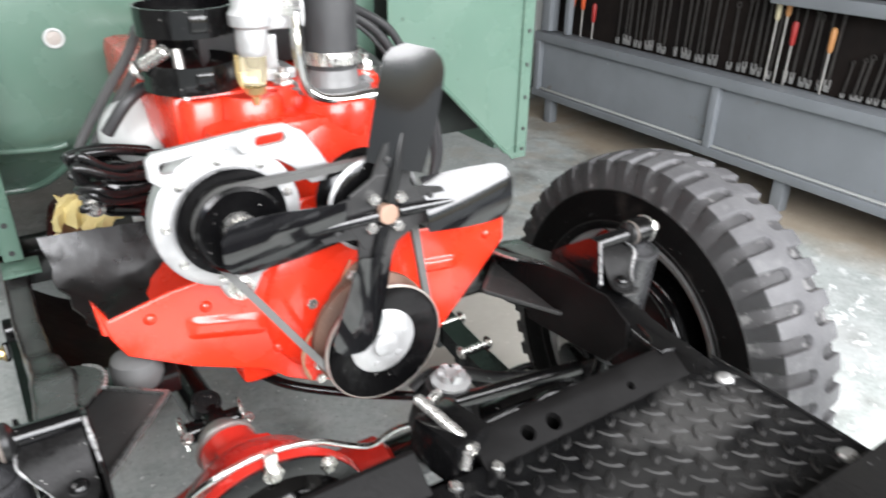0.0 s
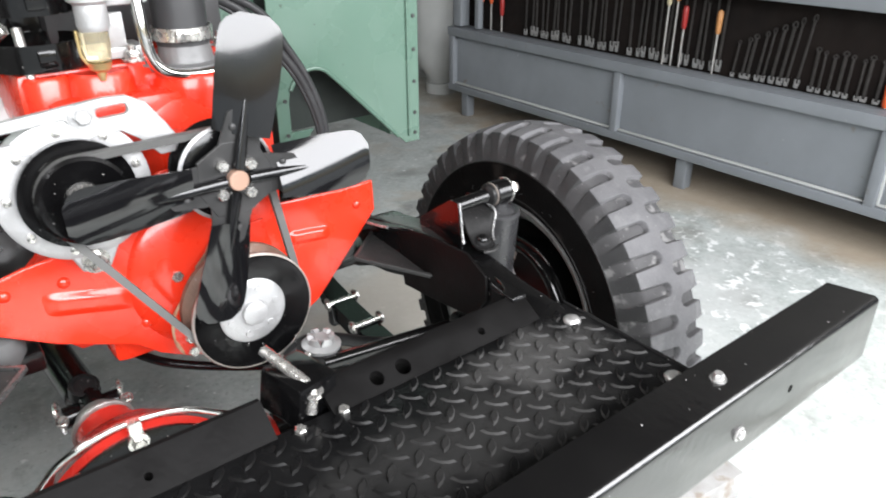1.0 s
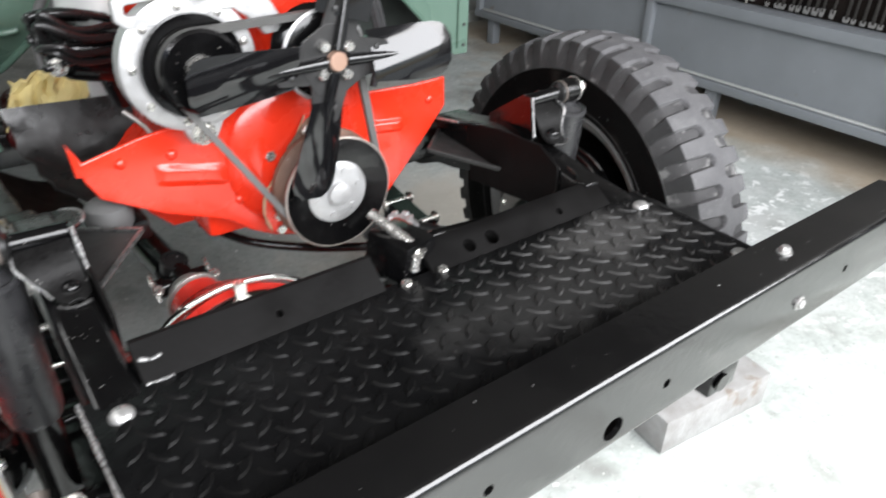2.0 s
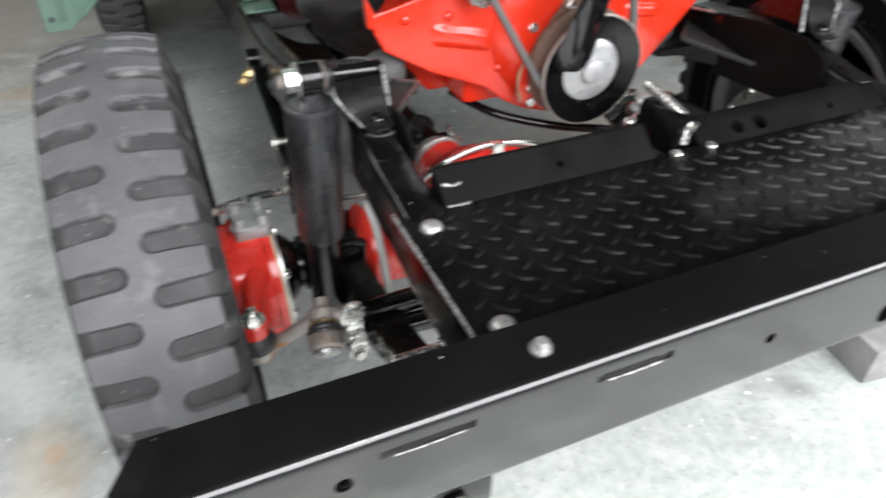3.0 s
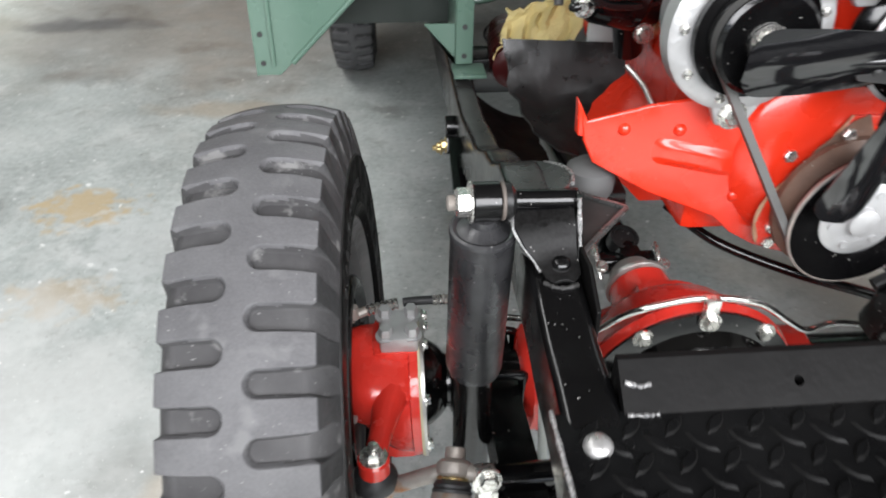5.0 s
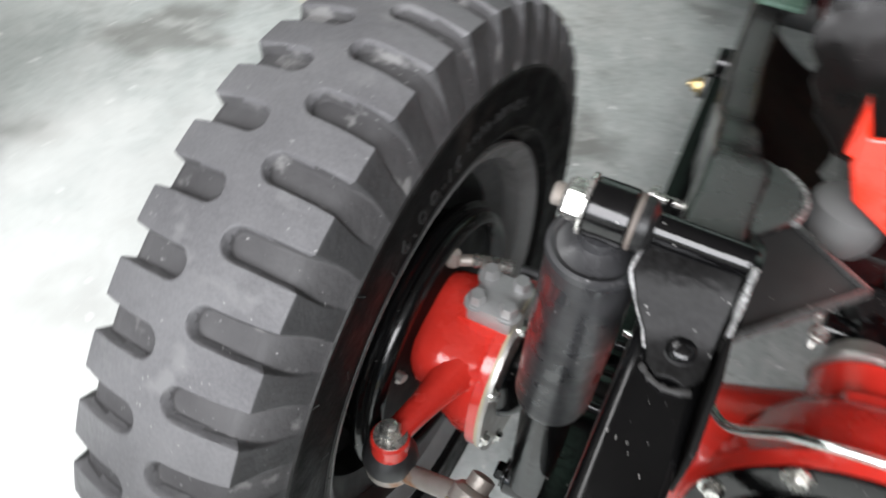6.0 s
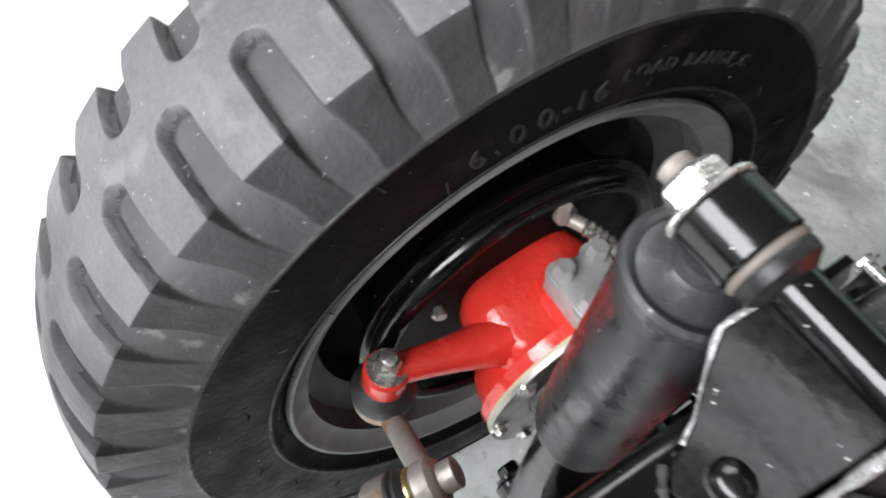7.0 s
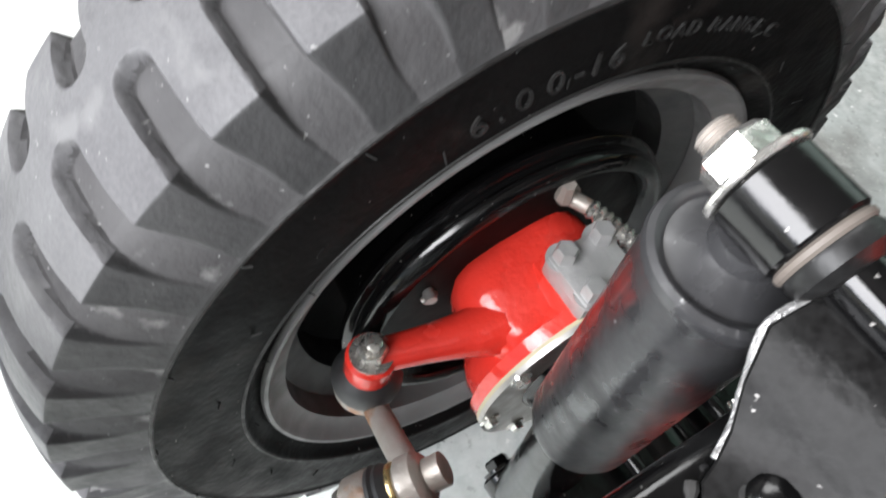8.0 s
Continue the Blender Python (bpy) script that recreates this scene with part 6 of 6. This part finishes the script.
for p, d in (((-0.235, 0.775, 0.765), (-0.4, -1, 0)), ((-0.15, 0.785, 0.728), (0, -1, 0)), ((-0.118, 0.785, 0.74), (0.3, -1, 0))):
    part("lead_nut", Geo().bolt(p, d, 0.009, 0.009), ZINC, dist)
part("fuel_pump_pipe", Geo().tube([(-0.16, 0.8, 0.68), (-0.14, 0.78, 0.66), (-0.13, 0.76, 0.64), (-0.115, 0.745, 0.625), (-0.1, 0.73, 0.615)], 0.0038), STEEL, engine)
for i in range(2):
    part("heater_hose", Geo().tube([(-0.14 + 0.012 * i, 0.82, 0.97), (-0.15 + 0.02 * i, 0.86, 0.93), (-0.19 + 0.022 * i, 0.9, 0.86), (-0.228 + 0.02 * i, 0.92, 0.79), (-0.235 + 0.03 * i, 0.9, 0.73)], 0.0068, n=12), GREY_RUBBER, engine)
rows_ = []
for i in range(13):
    t = i / 12
    u = max(0.0, t - 0.45) / 0.55
    y, z = (0.945 - 0.03 * t / 0.45, 0.668 - 0.061 * t / 0.45) if t < 0.45 else (0.915 - 0.135 * u, 0.607 - 0.042 * u ** 0.7)
    x0 = -0.304 + 0.012 * min(1.0, t / 0.45) + 0.045 * u ** 1.4 + (0.012 * noise.noise((i * 1.9, 3.0, 0.5)) if t > 0.3 else 0.0)
    rows_.append([(x0 + (-0.115 - x0) * k / 10, y, z - 0.01 * (k / 10) - 0.014 * math.sin(math.pi * k / 10) * min(1, 2 * t) + 0.03 * t * max(0, k / 10 - 0.7) + 0.014 * min(1, 3 * t) * noise.noise((k * 0.45, i * 0.5, 2.0))) for k in range(11)])
part("splash_shield", Geo().sheet(rows_, 0.003), CREASED, vehicle, "dusty black sheet splash shield")
# added dark sheet, stands for the black gap between rail and shield
rows_ = []
for i in range(9):
    y = 0.8 + 0.032 * i
    edge = -0.225 + 0.02 * noise.noise((i * 1.3, 0.0, 9.0))
    rows_.append([(-0.328 + (edge + 0.328) * k / 6, y, 0.535 - 0.05 * k / 6 - 0.012 * math.sin(math.pi * k / 6)) for k in range(7)])
part("gap_filler", Geo().sheet(rows_, 0.003), FLAT_BLACK, vehicle, "black sheet added in the dark gap along the rail")
bell = part("bell_housing", Geo().lathe((0.02, 1.1, 0.66), (0, 1, 0), [(0, 0.15), (0.02, 0.155), (0.1, 0.14), (0.22, 0.11), (0.5, 0.1)], 40), RED_CAST, engine)
part("starter_motor", Geo().lathe((-0.25, 1.11, 0.555), (0.1, 1, -0.03), [(0, 0.025), (0.004, 0.038), (0.03, 0.042), (0.2, 0.042), (0.21, 0.03)], 28), RED_DARK, engine, "dark red starter motor")
part("starter_plate", Geo().box((-0.13, 0.98, 0.69), (0.07, 0.012, 0.13), ch=0.004), TIN, engine)
part("fuel_pump", Geo().lathe((-0.165, 0.87, 0.83), (-0.5, -0.5, 0.35), [(-0.05, 0.05), (-0.01, 0.052), (0.0, 0.046), (0.012, 0.03), (0.02, 0.0)], 28).box((-0.12, 0.9, 0.83), (0.09, 0.06, 0.07), ch=0.01), TIN, engine, "pale cast fuel pump")
part("pump_strap", Geo().tube([(-0.2, 0.8, 0.85), (-0.175, 0.79, 0.885), (-0.15, 0.8, 0.9), (-0.13, 0.83, 0.89)], 0.008, n=10), BLACK_RUBBER, engine)
part("stabiliser_rod", Geo().tube([(0.14, 0.47, 0.5), (0.1, 0.53, 0.49), (0.03, 0.6, 0.478), (-0.05, 0.66, 0.488), (-0.1, 0.72, 0.51)], 0.007), BLACK, vehicle)

# ---------------------------------------------------------------- green body tub
BX = 0.026


def cowl_side(sx):
    def q(x, z, y=1.11):
        return (BX + x * sx, y, z)
    o = [(0.722, 1.2), (0.722, 0.553), (0.683, 0.553), (0.66, 0.575), (0.487, 0.747), (0.466, 0.762), (0.438, 0.767), (0.408, 0.757), (0.387, 0.728), (0.382, 0.7), (0.382, 0.566), (0.352, 0.566), (0.352, 1.2)]
    panel = part("cowl_panel", Geo().prism([q(x, z) for x, z in o], (0, 0.004, 0)), GREEN, vehicle, "sage green painted cowl panel", bevel=0.0012)
    # rolled edge of the wheel arch and folded outer edge
    part("arch_edge", Geo().tube([q(x, z, 1.109) for x, z in ((0.66, 0.575), (0.574, 0.661), (0.49, 0.744), (0.466, 0.762), (0.438, 0.767), (0.408, 0.757), (0.387, 0.728))], 0.005, n=10), GREEN, panel)
    part("edge_fold", Geo().box(q(0.692, 0.9, 1.107), (0.007, 0.006, 0.66), ch=0.002).box(q(0.722, 0.876, 1.14), (0.004, 0.06, 0.648), ch=0.0015), GREEN, panel)
    if sx < 0:
        part("post_fold", Geo().box(q(0.367, 0.88, 1.104), (0.03, 0.012, 0.62), ch=0.003).box(q(0.381, 0.88, 1.17), (0.004, 0.12, 0.62), ch=0.001), GREEN, panel)
    part("post_foot", Geo().box(q(0.36, 0.563, 1.085), (0.056, 0.06, 0.006), ch=0.002), GREEN, panel)
    part("post_gusset", Geo().prism([q(0.436, 0.637), q(0.38, 0.637), q(0.38, 0.562), q(0.366, 0.56)], (0, 0.004, 0)), GREEN, panel)
    for z in (0.575, 0.625, 0.7, 0.775, 0.85):
        part("panel_bolt", Geo().cyl(q(0.71, z, 1.109), q(0.71, z, 1.1075), 0.0045, n=14), MATT_BLACK, panel)
        part("panel_bolt", Geo().cyl(q(0.367, z + 0.01, 1.098), q(0.367, z + 0.01, 1.0965), 0.0045, n=14), MATT_BLACK, panel)
    part("wheel_housing", Geo().box(q(0.54, 0.79, 1.235), (0.36, 0.006, 0.38), ch=0.001).box(q(0.362, 0.66, 1.26), (0.006, 0.27, 0.2)), ARCH_SHADE, panel)
    return panel


body = part("body_tub", Geo().box((BX, 2.36, 0.625), (1.42, 1.56, 0.01)).box((BX - 0.72, 2.2, 0.84), (0.01, 1.95, 0.6)).box((BX + 0.72, 2.2, 0.84), (0.01, 1.95, 0.6)).box((BX, 3.15, 0.82), (1.44, 0.01, 0.64))
            .box((BX, 1.16, 1.205), (1.44, 0.12, 0.01)), GREEN, vehicle, "sage green painted open body tub")
cowl_side(-1), cowl_side(1)
fw = [(-0.345, 1.2), (-0.345, 0.62), (-0.29, 0.617), (-0.255, 0.63), (-0.228, 0.655), (-0.18, 0.712), (-0.133, 0.765), (-0.08, 0.81), (0.03, 0.83), (0.12, 0.81), (0.18, 0.765), (0.25, 0.69), (0.33, 0.62), (0.39, 0.617), (0.39, 1.2)]


def toe(z):
    """The firewall leans back below its bead."""
    return 1.19 + 0.95 * max(0.0, 0.74 - z)


def low_edge(x):
    for (x0, z0), (x1, z1) in zip(fw[1:-1], fw[2:-1]):
        if x0 <= x <= x1:
            return z0 + (z1 - z0) * (x - x0) / (x1 - x0)
    return 0.62


rows_ = []
for i in range(25):
    row = []
    for k in range(43):
        x = -0.345 + 0.735 * k / 42
        z = low_edge(x) + (1.2 - low_edge(x)) * (i / 24) ** 1.5
        row.append((x, toe(z), z))
    rows_.append(row)
wall_f = part("firewall", Geo().sheet(rows_, 0.004), GREEN, vehicle, "sage green firewall")
part("firewall_lip", Geo().tube([(x, toe(z) - 0.003, z) for x, z in fw[1:-1]], 0.007, n=10, fine=3), GREEN, wall_f)
part("pressed_bead", Geo().tube([(-0.33, 1.198, 0.728), (-0.3, 1.203, 0.722), (-0.24, 1.209, 0.716), (-0.215, 1.206, 0.72)], 0.006), GREEN, wall_f)
part("grommet", Geo().lathe((-0.201, 1.189, 0.903), (0, -1, 0), [(0, 0.011), (0, 0.0165), (0.003, 0.016), (0.004, 0.0135), (0.002, 0.0115)], 28, closed=True), TIN, wall_f, "bright metal grommet")
part("grommet_plug", Geo().lathe((-0.201, 1.189, 0.903), (0, -1, 0), [(0, 0.0128), (0.001, 0.0125), (0.0016, 0.0)], 24), RUST, wall_f)
for shift, r in ((0.0, 0.0085), (0.028, 0.0075), (-0.02, 0.004)):
    part("cable", Geo().tube([(0.12 + shift, 0.93, 0.985), (0.222 + shift, 0.99, 0.945), (0.29 + shift, 1.0, 0.905), (0.34 + shift * 0.7, 1.0, 0.842), (0.382 + shift * 0.5, 1.0, 0.78), (0.412 + shift * 0.4, 1.0, 0.705), (0.42 + shift * 0.3, 1.0, 0.64), (0.4, 1.0, 0.56)], r, n=10), BLACK_RUBBER, engine)

# cloth lying between the engine and the firewall
rows_ = []
for i in range(13):
    t = i / 12
    rows_.append([(-0.285 + 0.14 * k / 14 + 0.03 * t + 0.012 * noise.noise((i * 0.6, k * 0.2, 7.0)), 1.12 + 0.06 * t + 0.03 * noise.noise((k * 0.7, i * 0.2, 1.0)), 0.56 + 0.045 * k / 14 + 0.075 * t + 0.02 * noise.noise((k * 0.75, i * 0.18, 4.0))) for k in range(15)])
solid("rag", Geo().sheet(rows_, 0.004), CLOTH, "crumpled pale yellow rag beside the bell housing", "rag")

# ---------------------------------------------------------------- block under the bumper
solid("timber_block", Geo().box((0.712, 0.268, 0.0425), (0.3, 0.11, 0.085), Matrix.Rotation(-0.12, 3, "Z"), ch=0.006), BLOCK, "worn white-painted timber block on the floor", "block")

# ---------------------------------------------------------------- tool bench
XB = 2.2
bench = thing("tool_bench", (XB, 1.0, 0), "grey painted steel tool bench on short legs", "workbench")
part("carcass", Geo().box((XB + 0.22, 0.8, 0.3), (0.4, 3.96, 0.3), ch=0.004), BENCH, bench)
part("top_rail", Geo().box((XB + 0.01, 0.8, 0.445), (0.05, 4.0, 0.045), ch=0.004), BENCH, bench)
part("bottom_rail", Geo().box((XB + 0.01, 0.8, 0.15), (0.04, 4.0, 0.035), ch=0.004), BENCH, bench)
part("counter", Geo().box((XB + 0.05, 0.8, 0.464), (0.08, 3.98, 0.008), ch=0.002), BENCH, bench)
for i in range(5):
    y = (2.775, 1.655, 0.575, -0.545)[i] if i < 4 else -1.7
    if y > -1.25:
        part("stile", Geo().box((XB + 0.01, y, 0.305), (0.04, 0.035, 0.276), ch=0.003), BENCH, bench)
    if y - 0.56 > -1.2:
        pn = part("panel", Geo().box((XB + 0.022, y - 0.56, 0.305), (0.006, 1.06, 0.25)), BENCH, bench)
        part("panel_bead", Geo().box((XB + 0.012, y - 0.56, 0.174), (0.014, 1.085, 0.008), ch=0.002).box((XB + 0.012, y - 1.1, 0.305), (0.014, 0.008, 0.27), ch=0.002), TIN, pn)
    for xo in (0.04, 0.36):
        part("leg", Geo().box((XB + xo, 2.69 - 1.385 * i, 0.067), (0.05, 0.05, 0.134), ch=0.004), BENCH, bench) if 2.69 - 1.385 * i > -1.2 else None
part("tool_board", Geo().box((XB + 0.1, 0.8, 0.86), (0.012, 3.96, 0.8)), TOOLBOARD, bench)
part("post", Geo().box((XB + 0.03, 2.74, 0.9), (0.06, 0.06, 0.85), ch=0.004).box((XB + 0.03, 2.6, 0.9), (0.03, 0.03, 0.85), ch=0.003), BENCH, bench)
part("side_panel", Geo().box((XB + 0.08, 2.79, 0.86), (0.12, 0.012, 0.8)), BENCH, bench)
part("upper_shelf", Geo().box((XB + 0.075, 0.2, 0.79), (0.15, 2.6, 0.045), ch=0.004), BENCH, bench)
# board above the view, added to shade the tools
part("unseen_hood", Geo().box((XB + 0.04, 0.8, 1.25), (0.16, 4.0, 0.02)), BENCH, bench)


def spanner(length):
    """An open-ended and ring spanner, standing upright."""
    geo = Geo().box((0, 0, length / 2), (0.005, 0.011, length * 0.8), ch=0.0018)
    geo.lathe((-0.004, 0, length * 0.93), (1, 0, 0), [(0, 0.006), (0, 0.0105), (0.007, 0.0105), (0.007, 0.006)], 16, closed=True)
    return geo


first = None
TOOLS = [(2.3 - 0.035 * i, 1.3 + 0.22 * math.sin(i * 1.3), 1.5 * math.sin(i * 1.7)) for i in range(31) if i not in (9, 17, 24)]
TOOLS += [(1.185 - 0.03 * i, 0.55 + 0.06 * i, 5.0) for i in range(9)] + [(0.89 - 0.031 * i, 0.62 - 0.03 * (i % 3), 1.0) for i in range(8)]
TOOLS += [(0.5 - 0.034 * i, 0.7 + 0.1 * math.sin(i * 2.1), 2.0 * math.sin(i)) for i in range(18)]
for y, ln, lean in TOOLS:
    m = pose(XB + 0.078, y + 0.005 * math.sin(y * 91), 0.47, lean, 0, 0) @ Matrix.Diagonal((1, 1.0 + 0.25 * math.sin(y * 57), ln, 1))
    if first is None:
        first = solid("spanner", spanner(0.2), DARK_STEEL, "steel spanner standing upright on the tool board", "spanner", "spanners on the board")
        # jaw in lighter metal than the shaft: the low glints put into colour
        jaw = part("jaw", Geo().box((0.0, 0, 0.012), (0.0075, 0.022, 0.012), ch=0.003).box((0, 0.009, 0.022), (0.0075, 0.006, 0.014), ch=0.002).box((0, -0.009, 0.022), (0.0075, 0.006, 0.014), ch=0.002), BOLT_DULL, first, "spanner jaw, lighter for its glint")
        first.matrix_basis = m
    else:
        copy_thing(first, m)
for i, (y, z, mt) in enumerate(((2.62, 0.6, ORANGE), (2.55, 0.6, ORANGE), (2.47, 0.55, RED_HANDLE), (1.5, 0.7, CREAM), (1.46, 0.72, WOOD), (1.27, 0.62, WOOD), (1.42, 0.62, RED_HANDLE), (0.635, 0.472, ORANGE))):
    sd = thing("screwdriver", (XB + 0.07, y, z), "screwdriver with a coloured handle on the tool board", "screwdriver", "screwdrivers on the board")
    part("blade", Geo().cyl((XB + 0.07, y, 0.47), (XB + 0.07, y, z), 0.004), STEEL, sd)
    part("handle", Geo().lathe((XB + 0.07, y, z), (0, 0, 1), [(0, 0.006), (0.01, 0.01), (0.07, 0.012), (0.085, 0.009), (0.09, 0.0)], 12), mt, sd)

# things beside the bench and at the back
solid("gas_cylinder", Geo().lathe((2.45, 3.2, 0.0), (0, 0, 1), [(0, 0.09), (0.06, 0.09), (0.062, 0.07), (0.11, 0.09), (0.17, 0.135), (0.27, 0.16), (0.9, 0.165), (1.0, 0.12), (1.08, 0.04), (1.16, 0.035)], 40), TIN, "pale grey steel gas cylinder standing by the bench", "gas cylinder")
solid("threshold", Geo().box((-1.43, 4.2, 0.065), (0.78, 0.16, 0.13), ch=0.006), TIN, "pale grey sill under a wooden cupboard", "sill", kind="structure")
cup = thing("cupboard", (-1.43, 4.35, 0.13), "orange-brown wooden cupboard on a pale sill", "cupboard")
part("case", Geo().box((-1.43, 4.38, 0.83), (0.78, 0.32, 1.4), ch=0.004), WOOD, cup)
part("door", Geo().box((-1.62, 4.212, 0.83), (0.36, 0.018, 1.34), ch=0.004), WOOD, cup)
part("door", Geo().box((-1.23, 4.212, 0.83), (0.36, 0.018, 1.34), ch=0.004), WOOD, cup)
dark_cab = thing("steel_cabinet", (-2.2, 4.0, 0), "dark grey steel cabinet on skids at the back", "cabinet")
part("body", Geo().box((-2.12, 4.12, 0.55), (0.56, 0.5, 0.95), ch=0.012), BENCH, dark_cab)
part("skid", Geo().box((-1.92, 4.1, 0.04), (0.06, 0.44, 0.08), ch=0.004), MATT_BLACK, dark_cab)
part("skid", Geo().box((-2.32, 4.1, 0.04), (0.06, 0.44, 0.08), ch=0.004), MATT_BLACK, dark_cab)
solid("storage_tub", Geo().lathe((-2.62, 4.05, 0), (0, 0, 1), [(0, 0.18), (0.3, 0.22), (0.31, 0.23), (0.33, 0.23)], 32), GREEN_PLASTIC, "green plastic tub on the floor", "tub")
case = thing("olive_case", (-1.83, 0.75, 0), "olive brown case with a cream edge standing on the floor", "case")
part("body", Geo().box((-1.83, 0.62, 0.24), (0.5, 0.18, 0.48), ch=0.045), OLIVE, case)
part("edge_strip", Geo().box((-1.578, 0.63, 0.24), (0.008, 0.03, 0.46), ch=0.003), CREAM, case)
part("strap", Geo().box((-1.579, 0.62, 0.36), (0.01, 0.186, 0.025), ch=0.003), MATT_BLACK, case)
